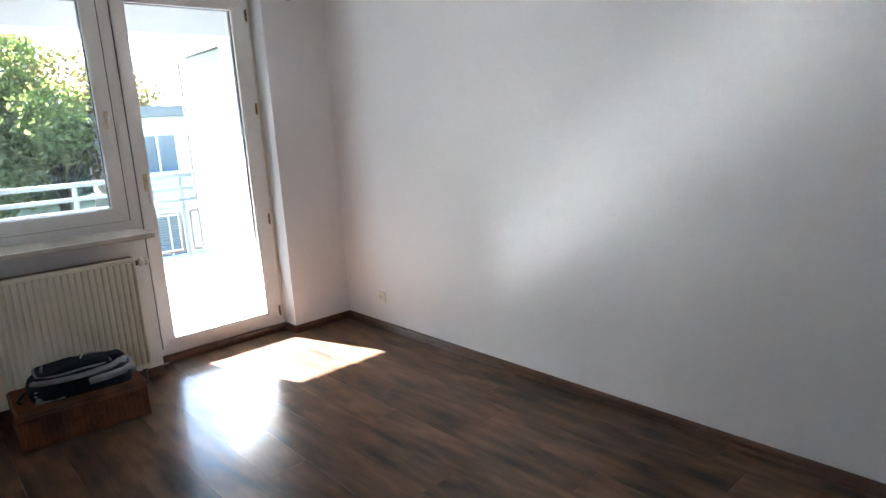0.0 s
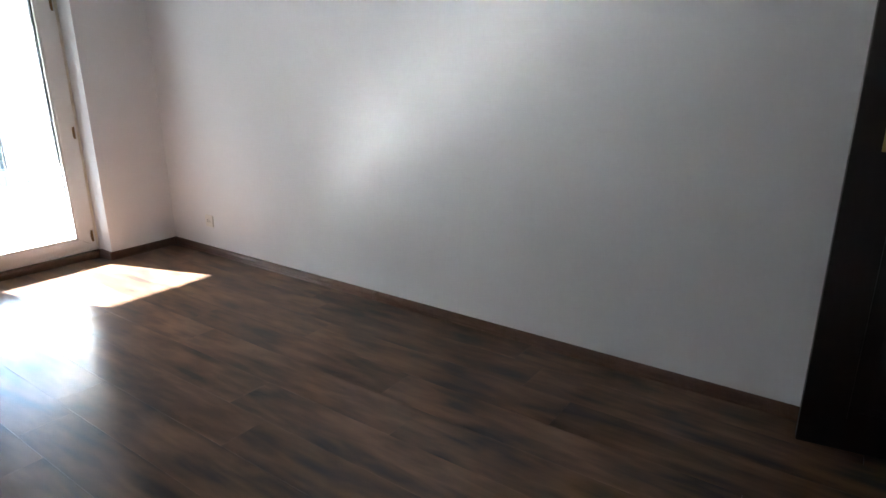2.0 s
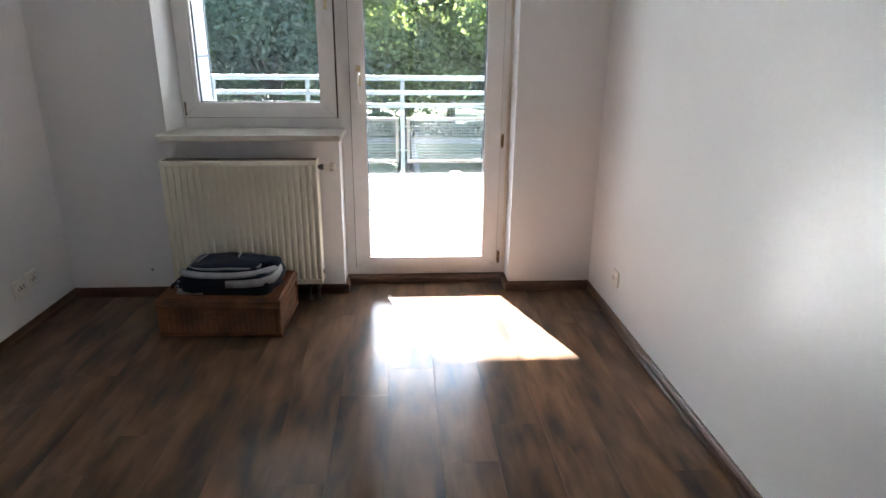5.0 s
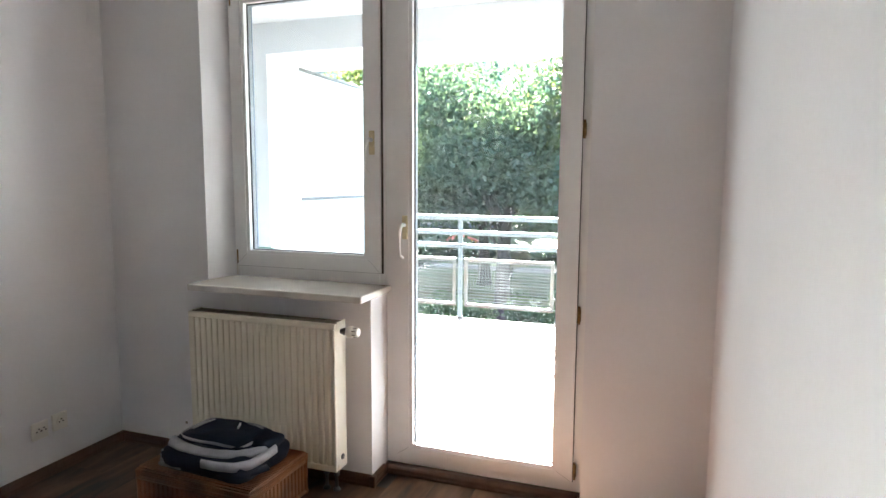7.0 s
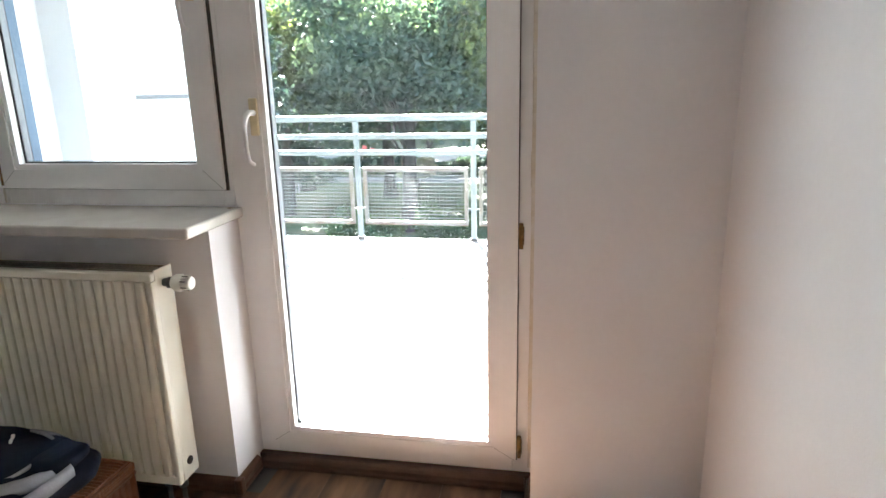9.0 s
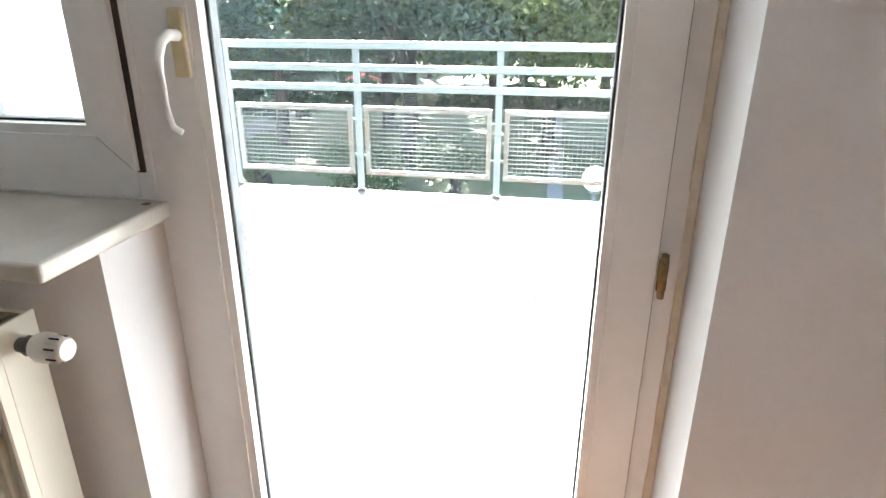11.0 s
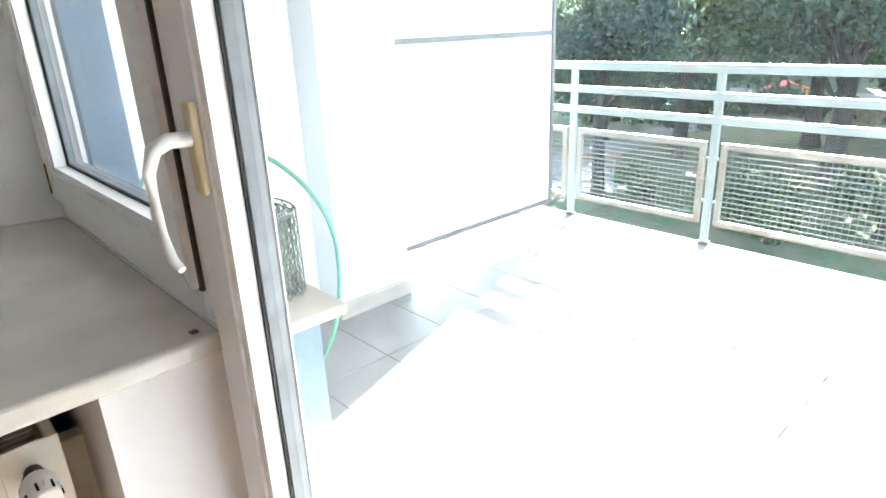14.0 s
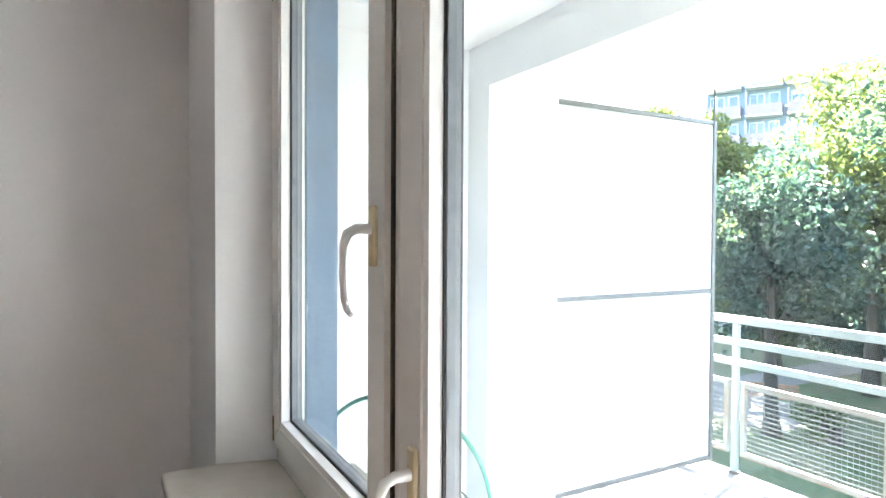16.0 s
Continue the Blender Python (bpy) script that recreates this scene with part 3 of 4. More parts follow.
for a, c in zip(POSTS, POSTS[1:]):
    x0, x1 = a + 0.045, c - 0.045
    bm = bmesh.new()
    ring_frame(bm, x0, x1, 0.145, 0.622, 0.030, RY - 0.013, RY + 0.013, 0.003)
    pf = part("panel_frame", bm, M_PANEL, rail, "chipped frame with rust at the lower edge")
    bm = bmesh.new()
    box(bm, x0 + 0.001, x1 - 0.001, RY - 0.0145, RY + 0.0145, 0.143, 0.153, bev=0.002, seg=1)
    part("rust_edge", bm, M_RUSTY, pf, "rusted lower edge with flaking paint")
    bm = bmesh.new()
    z = 0.175 + 0.028
    while z < 0.595:
        tube(bm, [(x0 + 0.025, RY, z), (x1 - 0.025, RY, z)], 0.0034, 5)
        z += 0.0295
    x = x0 + 0.030 + 0.03
    while x < x1 - 0.035:
        tube(bm, [(x, RY + 0.005, 0.17), (x, RY + 0.005, 0.598)], 0.0013, 4)
        x += 0.0305
    part("wire_mesh", bm, M_WIRE, pf, "galvanised wire grid")

# green hoop leaning against the ledge, and a roll of wire netting standing on it
hoop_at, hoop_u, hoop_v = Vector((-2.450, 0.658, 0.633)), Vector((0.786, 0.618, 0)), Vector((0.0706, -0.0898, 0.9934))
bm = bmesh.new()
tube(bm, [hoop_at + hoop_u * (0.351 * math.cos(a)) + hoop_v * ((0.351 if math.sin(a) > 0 else 0.597) * math.sin(a)) for a in np.linspace(0, math.tau, 65)[:-1]],
     0.0080, 8, closed=True)
solid("hoop", bm, M_HOSE, "thin green plastic hoop standing on the balcony tiles", "hoop")

net = thing("wire_netting_roll", "roll of dark green wire netting standing on the window ledge", "netting")
rng = random.Random(4)
bm = bmesh.new()
nx, ny = -1.560, 0.318
for layer, r in enumerate((0.046, 0.054, 0.062, 0.070, 0.077, 0.083)):
    for k in range(15):
        a = k * math.tau / 15 + layer * 0.2
        pts = [(nx + r * math.cos(a + (0.16 if i % 2 else 0)), ny + r * math.sin(a + (0.16 if i % 2 else 0)) * 0.95, 0.853 + i * 0.0150) for i in range(11)]
        tube(bm, pts, 0.0013, 4)
        pts = [(nx + r * math.cos(a - (0.16 if i % 2 else 0)), ny + r * math.sin(a - (0.16 if i % 2 else 0)) * 0.95, 0.853 + i * 0.0150) for i in range(11)]
        tube(bm, pts, 0.0013, 4)
part("netting", bm, M_MESH, net)
for r, z in ((0.083, 1.004), (0.075, 1.000), (0.066, 1.003), (0.083, 0.856), (0.077, 0.996)):
    bm = bmesh.new()
    tube(bm, [(nx + r * math.cos(a), ny + 0.95 * r * math.sin(a), z + 0.003 * math.sin(3 * a + r * 90)) for a in np.linspace(0, math.tau, 25)[:-1]], 0.0016, 5, closed=True)
    part("rim_wire", bm, M_MESH, net)

bm = bmesh.new()
for k in range(4):
    rr = 0.045 + 0.004 * k
    tube(bm, [(-1.50 + rr * math.cos(a), 0.46 + rr * math.sin(a), FLOOR_OUT + 0.006 + 0.009 * k) for a in np.linspace(0, math.tau, 21)[:-1]], 0.0055, 6, closed=True)
solid("cable_coil", bm, M_SOCKET, "small white coil of cable on the tiles", "cable")

# ---- radiator ----
RX0, RX1, RZ0, RZ1, RYF, RYB = -2.273, -1.497, 0.105, 0.775, -0.141, -0.042
rad = thing("radiator", "cream steel panel radiator with vertical ribs under the window", "radiator")
bm = bmesh.new()
outline, x, pitch = [(RX0, RYF + 0.012)], RX0 + 0.012, 0.0325
outline.append((RX0 + 0.004, RYF))
while x < RX1 - 0.03:
    outline += [(x + 0.002, RYF), (x + 0.0155, RYF), (x + 0.0195, RYF + 0.003), (x + 0.0215, RYF + 0.0095), (x + 0.0285, RYF + 0.0095), (x + 0.0305, RYF + 0.003)]
    x += pitch
outline += [(RX1 - 0.010, RYF), (RX1 - 0.003, RYF), (RX1, RYF + 0.003), (RX1, RYF + 0.022), (RX0, RYF + 0.022)]
extrude_outline(bm, outline, "z", RZ0 + 0.03, RZ1 - 0.03)
box(bm, RX0, RX1, RYF + 0.001, RYF + 0.022, RZ0, RZ0 + 0.0295, bev=0.005)
box(bm, RX0, RX1, RYF + 0.001, RYF + 0.022, RZ1 - 0.0295, RZ1 - 0.004, bev=0.005)
part("front_panel", bm, M_RAD, rad, "ribbed cream front plate")
bm = bmesh.new()
box(bm, RX0 + 0.004, RX1 - 0.004, RYB - 0.015, RYB, RZ0, RZ1 - 0.006, bev=0.003)
part("back_panel", bm, M_RAD, rad)
bm = bmesh.new()
for i in range(24):
    xx = RX0 + 0.02 + i * (RX1 - RX0 - 0.04) / 23
    box(bm, xx - 0.003, xx + 0.003, RYF + 0.023, RYB - 0.016, RZ0 + 0.02, RZ1 - 0.03)
part("convector_fins", bm, M_RAD, rad)
for xa, xb in ((RX0, RX0 + 0.006), (RX1 - 0.006, RX1)):
    bm = bmesh.new()
    box(bm, xa, xb, RYF + 0.0225, RYB - 0.0005, RZ0 + 0.002, RZ1 - 0.001, bev=0.0015)
    part("side_cover", bm, M_RAD, rad)
bm = bmesh.new()
box(bm, RX0 + 0.007, RX1 - 0.007, RYF + 0.024, RYF + 0.030, RZ1 - 0.012, RZ1 - 0.002)
box(bm, RX0 + 0.007, RX1 - 0.007, RYB - 0.024, RYB - 0.018, RZ1 - 0.012, RZ1 - 0.002)
for i in range(54):
    xx = RX0 + 0.014 + i * (RX1 - RX0 - 0.028) / 53
    box(bm, xx - 0.0028, xx + 0.0028, RYF + 0.0305, RYB - 0.0245, RZ1 - 0.010, RZ1 - 0.004)
part("top_grille", bm, M_GRILLE, rad, "dark brown slotted top grille")
bm = bmesh.new()
tube(bm, [(RX1 + 0.0003, -0.085, RZ0 + 0.055), (RX1 + 0.004, -0.085, RZ0 + 0.055)], 0.013, 16)
part("blanking_plug", bm, M_DARKMETAL, rad, "dark round plug low on the side")
bm = bmesh.new()
tube(bm, [(RX1 - 0.002, -0.083, 0.730), (RX1 + 0.032, -0.083, 0.730)], 0.012, 12)
tube(bm, [(RX1 + 0.012, -0.083, 0.730), (RX1 + 0.026, -0.083, 0.730)], 0.0165, 6)
part("valve", bm, M_PIPE, rad, "dull dark metal valve body")
bm = bmesh.new()
hx = RX1 + 0.030
tube(bm, [(hx, -0.083, 0.73), (hx + 0.010, -0.083, 0.73), (hx + 0.024, -0.083, 0.73), (hx + 0.030, -0.083, 0.73), (hx + 0.050, -0.083, 0.73), (hx + 0.056, -0.083, 0.73)],
     0.02, 20, taper=[0.020, 0.0245, 0.0245, 0.020, 0.0195, 0.017])
head = part("valve_head", bm, M_SOCKET, rad, "cream ribbed thermostat head")
# Every second bar is black: the gaps' shade put into colour.
for k in range(14):
    a = k * math.tau / 14
    c, s = 0.0205 * math.cos(a), 0.0205 * math.sin(a)
    bm = bmesh.new()
    tube(bm, [(hx + 0.031, -0.083 + c, 0.73 + s), (hx + 0.048, -0.083 + c, 0.73 + s)], 0.0017, 5)
    part("rib_or_gap", bm, M_SOCKET if k % 2 else M_HOLE, head)
for px in (RX1 - 0.028, RX1 - 0.078):
    bm = bmesh.new()
    tube(bm, [(px, -0.09, 0.0005), (px, -0.09, RZ0 + 0.004)], 0.0075, 10)
    pipe = part("pipe", bm, M_PIPE, rad, "short supply pipe into the floor")
    bm = bmesh.new()
    tube(bm, [(px, -0.09, 0.0005), (px, -0.09, 0.006), (px, -0.09, 0.016)], 0.02, 16, taper=[0.017, 0.016, 0.009])
    part("pipe_collar", bm, M_PIPE, pipe)
    bm = bmesh.new()
    tube(bm, [(px, -0.09, 0.07), (px, -0.09, 0.10)], 0.014, 8)
    part("pipe_nut", bm, M_PIPE, pipe)
for bx in (RX0 + 0.12, RX1 - 0.12):
    bm = bmesh.new()
    box(bm, bx - 0.015, bx + 0.015, RYB, -0.001, RZ0 + 0.1, RZ1 - 0.08)
    part("wall_bracket", bm, M_RAD, rad)

# ---- wicker chest and the bag on it ----
chest = thing("wicker_chest", "low brown woven wicker chest with a flat lid on the laminate", "wicker chest",
              at=pose(-1.925, -0.345, 0, 0, 0, -2.0))
CW, CD, CH = 0.275, 0.185, 0.165


def ribbed_sides(bm, w, d, z0, z1, pitch, depth):
    out = []
    def side(p0, p1, nrm):
        n = max(2, int((Vector(p1) - Vector(p0)).length / pitch))
        for i in range(n):
            for f, dd in ((0.0, 0.0), (0.2, depth), (0.8, depth)):
                s = (i + f) / n
                out.append((p0[0] + (p1[0] - p0[0]) * s + nrm[0] * dd, p0[1] + (p1[1] - p0[1]) * s + nrm[1] * dd))
    side((-w, -d), (w, -d), (0, -1))
    side((w, -d), (w, d), (1, 0))
    side((w, d), (-w, d), (0, 1))
    side((-w, d), (-w, -d), (-1, 0))
    extrude_outline(bm, out, "z", z0, z1)


bm = bmesh.new()
ribbed_sides(bm, CW, CD, 0.002, CH, 0.024, 0.006)
part("body", bm, M_WICKER, chest, "woven sides with upright stakes")
bm = bmesh.new()
ribbed_sides(bm, CW + 0.014, CD + 0.012, CH + 0.001, CH + 0.020, 0.012, 0.003)
box(bm, -CW - 0.010, CW + 0.010, -CD - 0.008, CD + 0.008, CH + 0.020, CH + 0.029, bev=0.004)
lid = part("lid", bm, M_WICKER, chest, "flat woven lid")
bm = bmesh.new()
tube(bm, [(-CW - 0.006, 0, CH + 0.029), (CW + 0.006, 0, CH + 0.029)], 0.0062, 5)
strip_mesh = mesh_of("cane", bm, M_WICKER)
for k in range(30):
    cane = new("cane", strip_mesh)
    cane.parent = lid
    cane.location.y = -CD + (k + 0.5) * 2 * CD / 30
bm = bmesh.new()
for sx, sy in ((-1, -1), (1, -1), (1, 1), (-1, 1)):
    tube(bm, [(sx * (CW + 0.004), sy * (CD + 0.004), 0.001), (sx * (CW + 0.004), sy * (CD + 0.004), CH)], 0.011, 8)
for zz in (0.014, CH - 0.012):
    tube(bm, [(-CW - 0.008, -CD - 0.008, zz), (CW + 0.008, -CD - 0.008, zz), (CW + 0.008, CD + 0.008, zz), (-CW - 0.008, CD + 0.008, zz)], 0.010, 7, closed=True)
part("rim", bm, M_WICKER, chest, "plaited wicker rim")
bm = bmesh.new()
tube(bm, [(-0.07, -CD - 0.010, 0.085), (-0.055, -CD - 0.024, 0.098), (0, -CD - 0.030, 0.104), (0.055, -CD - 0.024, 0.098), (0.07, -CD - 0.010, 0.085)], 0.008, 8)
part("handle", bm, M_WICKER, chest, "curved wicker handle")


def cushion(bm, cx, cy, z0, a, c, h, power=3.0, ruffle=0.010, seed=1, dome=0.75):
    """A soft sagging slab: a rounded-rectangle dome over a flat base."""
    nu, nv = 48, 12
    rows = []
    for j in range(nv + 1):
        f = j / nv
        ring = []
        for i in range(nu):
            th = i * math.tau / nu
            cs, sn = math.cos(th), math.sin(th)
            r = (abs(cs) ** power + abs(sn) ** power) ** (-1 / power)
            sc = math.cos(f * math.pi / 2) ** (1 - dome + 0.12)
            bulge = 1 + 0.06 * math.sin(math.pi * min(1, f * 1.5))
            p = Vector((a * cs * r * sc * bulge, c * sn * r * sc * bulge, h * math.sin(f * math.pi / 2)))
            d = noise.noise(p * 9 + Vector((seed, 0, 0))) * ruffle
            ring.append(bm.verts.new((cx + p.x + d, cy + p.y + d * 0.7, z0 + max(0, p.z + d * f))))
        rows.append(ring)
    for j in range(nv):
        for i in range(nu):
            f = bm.faces.new((rows[j][i], rows[j][(i + 1) % nu], rows[j + 1][(i + 1) % nu], rows[j + 1][i]))
            f.smooth = True
    bm.faces.new(rows[0][::-1])
    bm.faces.new(rows[-1])


BZ = CH + 0.0362
bag = thing("backpack", "folded navy backpack with light grey trim lying on the wicker chest", "backpack", at=pose(-1.905, -0.355, BZ, 0, 0, -4) @ Matrix.Diagonal((1.05, 1.02, 0.96, 1)))
bm = bmesh.new()
cushion(bm, 0, 0, 0.0, 0.210, 0.152, 0.094, 10.0, 0.014, 3, 0.98)
part("main_body", bm, M_NAVY, bag, "navy nylon body")
bm = bmesh.new()
cushion(bm, -0.022, 0.026, 0.080, 0.158, 0.106, 0.044, 11.0, 0.012, 9, 0.98)
part("front_pocket", bm, M_NAVY, bag, "raised navy pocket")
bm = bmesh.new()
cushion(bm, 0.158, 0.058, 0.078, 0.048, 0.070, 0.036, 5.0, 0.014, 21, 0.9)
part("side_pocket", bm, M_NAVY, bag, "crumpled navy side pocket")


def swoop(bm, pts, wide, thick):
    """A flat soft band along points."""
    pts = [Vector(p) for p in pts]
    rows = []
    for i, p in enumerate(pts):
        d = (pts[min(i + 1, len(pts) - 1)] - pts[max(i - 1, 0)]).normalized()
        s = d.cross(Vector((0, 0, 1))).normalized()
        w = wide[i]
        u = Vector((0, 0, 1))
        rows.append([bm.verts.new(p + q) for q in (-s * w - u * thick, -s * w * 0.9 + u * thick * 0.4, u * thick, s * w * 0.9 + u * thick * 0.4, s * w - u * thick)])
    for a, c in zip(rows, rows[1:]):
        for k in range(5):
            f = bm.faces.new((a[k], a[(k + 1) % 5], c[(k + 1) % 5], c[k]))
            f.smooth = True
    bm.faces.new(rows[0])
    bm.faces.new(rows[-1][::-1])


bm = bmesh.new()
swoop(bm, [(-0.200, -0.070, 0.094), (-0.165, -0.108, 0.096), (-0.10, -0.124, 0.095), (-0.02, -0.128, 0.094), (0.06, -0.122, 0.096), (0.13, -0.100, 0.097), (0.178, -0.060, 0.096), (0.200, 0.0, 0.093)],
      [0.018, 0.026, 0.026, 0.024, 0.026, 0.030, 0.030, 0.022], 0.009)
part("side_band", bm, M_GREY, bag, "broad light grey band")
bm = bmesh.new()
swoop(bm, [(0.02, -0.158, 0.060), (0.10, -0.157, 0.064), (0.17, -0.148, 0.070), (0.212, -0.110, 0.074), (0.222, -0.04, 0.078), (0.218, 0.04, 0.078)],
      [0.006, 0.010, 0.013, 0.014, 0.012, 0.008], 0.018)
part("edge_band", bm, M_GREY, bag, "light grey panel along the edge")
bm = bmesh.new()
outline = [(math.cos(a), math.sin(a), (abs(math.cos(a)) ** 6 + abs(math.sin(a)) ** 6) ** (-1 / 6)) for a in np.linspace(0, math.tau, 49)[:-1]]
tube(bm, [(-0.022 + 0.160 * c * r, 0.026 + 0.106 * q * r, 0.108 + 0.003 * math.sin(5 * c)) for c, q, r in outline], 0.0058, 7, closed=True)
part("piping", bm, M_GREY, bag, "grey piping round the pocket")
for pts in (((-0.155, -0.02, 0.122), (-0.150, 0.04, 0.125), (-0.142, 0.095, 0.123)), ((0.02, 0.115, 0.125), (0.07, 0.112, 0.125), (0.11, 0.098, 0.122))):
    bm = bmesh.new()
    swoop(bm, pts, [0.004, 0.007, 0.004], 0.003)
    part("reflective_strip", bm, M_GREY, bag, "thin pale strip on the pocket")
bm = bmesh.new()
for k in range(4):
    box(bm, -0.205 + 0.003 * (k % 2), -0.085 - 0.004 * (k % 2), -0.160 + 0.005 * k, -0.105, 0.003 + 0.0170 * k, 0.0190 + 0.0170 * k, bev=0.006)
part("folded_strap", bm, M_GREY, bag, "folded light grey strap")
bm = bmesh.new()
swoop(bm, [(0.09, -0.145, 0.020), (0.15, -0.132, 0.030), (0.20, -0.095, 0.032), (0.232, -0.03, 0.030)], [0.02, 0.026, 0.026, 0.02], 0.008)
part("lower_strap", bm, M_NAVY, bag)
bm = bmesh.new()
tube(bm, [(0.02, 0.05, 0.121), (0.022, 0.052, 0.133), (0.028, 0.054, 0.140), (0.030, 0.055, 0.150)], 0.0045, 6)
part("zip_pull", bm, M_SOCKET, bag, "small white zip pull")
bm = bmesh.new()
tube(bm, [(-0.23, 0.03, 0.02), (-0.255, 0.0, 0.006), (-0.27, -0.04, 0.005), (-0.255, -0.08, 0.005)], 0.006, 6)
part("loose_strap", bm, M_NAVY, bag)


# ---- curtain rod over the window ----
rod = thing("curtain_rod", "dark brown wooden curtain rod with ball ends over the window", "curtain rod")
bm = bmesh.new()
tube(bm, [(-2.18, -0.085, 2.312), (-0.36, -0.085, 2.312)], 0.014, 12)
part("pole", bm, M_DOOR, rod)
for fx, sg in ((-2.18, -1), (-0.36, 1)):
    bm = bmesh.new()
    tube(bm, [(fx + sg * u, -0.085, 2.312) for u in (0.0005, 0.008, 0.014, 0.022, 0.034, 0.050, 0.066, 0.078, 0.084)], 0.03, 16,
         taper=[0.020, 0.022, 0.015, 0.026, 0.036, 0.041, 0.036, 0.022, 0.006])
    part("finial", bm, M_DOOR, rod, "turned dark wooden ball end")
    bm = bmesh.new()
    tube(bm, [(fx - sg * 0.1, -0.001, 2.41), (fx - sg * 0.1, -0.05, 2.40), (fx - sg * 0.1, -0.085, 2.327)], 0.007, 8)
    part("bracket", bm, M_DOOR, rod)


# ---- sockets, wall marks ----
def socket(name, m, wide, kind_label, holes):
    s = thing(name, kind_label, "wall socket", at=m)
    b2 = bmesh.new()
    box(b2, -wide / 2, wide / 2, -0.012, -0.0005, -0.041, 0.041, bev=0.005, seg=3)
    pl = part("cover_plate", b2, M_SOCKET, s)
    for hx in holes:
        b2 = bmesh.new()
        tube(b2, [(hx, -0.0125, 0), (hx, -0.016, 0)], 0.021, 24)
        rim = part("socket_insert", b2, M_SOCKET, pl)
        b2 = bmesh.new()
        for dx in (-0.0095, 0.0095):
            tube(b2, [(hx + dx, -0.0162, 0), (hx + dx, -0.0172, 0)], 0.0035, 10)
        tube(b2, [(hx, -0.0162, 0.012), (hx, -0.022, 0.012)], 0.0025, 8)
        part("pin_hole", b2, M_HOLE, pl, "dark contact holes")
    return s


socket("socket", pose(0, -0.443, 0.232, 0, 0, -90), 0.080, "single cream wall socket low on the white wall", (0.0,))
socket("socket", pose(XL, -0.46, 0.232, 0, 0, 90), 0.080, "cream double-pin wall socket low on the wall", (-0.012, 0.012))
socket("socket", pose(XL, -0.36, 0.240, 0, 0, 90), 0.078, "round-faced cream wall socket beside another", (0.0,))
bm = bmesh.new()
tube(bm, [(-2.434, -0.0005, 0.153), (-2.434, -0.004, 0.153)], 0.007, 12)
solid("wall_plug", bm, M_OUTSILL, "small grey plug in the wall near the skirting", "wall plug")

# ---- inner door, standing open ----
leaf = thing("door_2", "dark-stained panelled wooden door, open, with brass handle", "door", kind="structure", at=pose(-0.035, -4.775, 0, 0, 0, 97.8))
LW, LH = 0.808, 2.02
bm = bmesh.new()
box(bm, 0, LW, -0.02, 0.02, 0.010, LH, bev=0.003)
part("door_leaf", bm, M_DOOR, leaf)
for z0, z1 in ((0.13, 0.86), (1.16, 1.90)):
    for y0, y1 in ((-0.0262, -0.0202), (0.0202, 0.0262)):
        bm = bmesh.new()
        ring_frame(bm, 0.13, LW - 0.13, z0, z1, 0.030, y0, y1, 0.002)
        box(bm, 0.18, LW - 0.18, y0 + 0.001, y1 - 0.001, z0 + 0.05, z1 - 0.05, bev=0.002)
        part("door_panel", bm, M_DOOR, leaf)
for sgn in (1,):
    bm = bmesh.new()
    box(bm, LW - 0.115, LW - 0.075, 0.0203, 0.0265, 1.000, 1.195, bev=0.002)
    pl = part("handle_plate", bm, M_BRASS, leaf, "long brass handle plate")
    bm = bmesh.new()
    tube(bm, [(LW - 0.095, 0.0266, 1.150), (LW - 0.095, 0.060, 1.150), (LW - 0.103, 0.068, 1.150), (LW - 0.147, 0.070, 1.150), (LW - 0.215, 0.069, 1.149)], 0.009, 10, taper=[0.011, 0.010, 0.0095, 0.009, 0.008])
    part("handle", bm, M_BRASS, pl)
    bm = bmesh.new()
    tube(bm, [(LW - 0.095, 0.0267, 1.045), (LW - 0.095, 0.0275, 1.045)], 0.006, 10)
    part("keyhole", bm, M_HOLE, pl)
bm = bmesh.new()
box(bm, LW + 0.0003, LW + 0.0025, -0.011, 0.011, 0.985, 1.20, bev=0.0006)
part("lock_plate", bm, M_CHROME, leaf, "steel lock plate on the door edge")
bm = bmesh.new()
for x0, x1 in ((-0.98, -0.90), (-0.05, -0.002)):
    box(bm, x0, x1, YA - 0.141, YA + 0.012, 0, 2.10, bev=0.003)
box(bm, -0.90, -0.05, YA - 0.141, YA + 0.012, 2.04, 2.10, bev=0.003)
structure("door_frame", bm, M_DOOR, "dark-stained door frame in the alcove", "door frame")


# ---- outdoors: ground ----
bm = bmesh.new()
bmesh.ops.create_grid(bm, x_segments=2, y_segments=2, size=1500)
for v in bm.verts:
    v.co.z = GROUND
structure("ground", bm, M_DAPPLED_GRASS, "green lawn with leaf litter and painted dappled light", "ground")


def slab(name, rows, mat, label, top=0.03):
    b2 = bmesh.new()
    for x0, x1, y0, y1 in rows:
        box(b2, x0, x1, y0, y1, GROUND - 0.1, GROUND + top, bev=0.02)
    return structure(name, b2, mat, label, "pavement")


slab("pavement_1", [(-30, 20, 34, 36)], M_PATH, "pale concrete footpath between the trees")
slab("pavement_2", [(-16.4, -14.4, 14, 33.9)], M_PATH, "pale concrete footpath beside a bench", 0.032)
slab("pavement_3", [(-0.75, -0.25, 9.5, 33.9)], M_PATH, "narrow pale concrete path across the lawn", 0.031)
slab("pavement_5", [(-14.39, -11.2, 16.9, 20.2)], M_PATH, "sunlit pale paving round a bench", 0.028)
slab("pavement_4", [(-24, -6, 39, 50)], M_SAND, "sunlit sandy playground surface", 0.02)


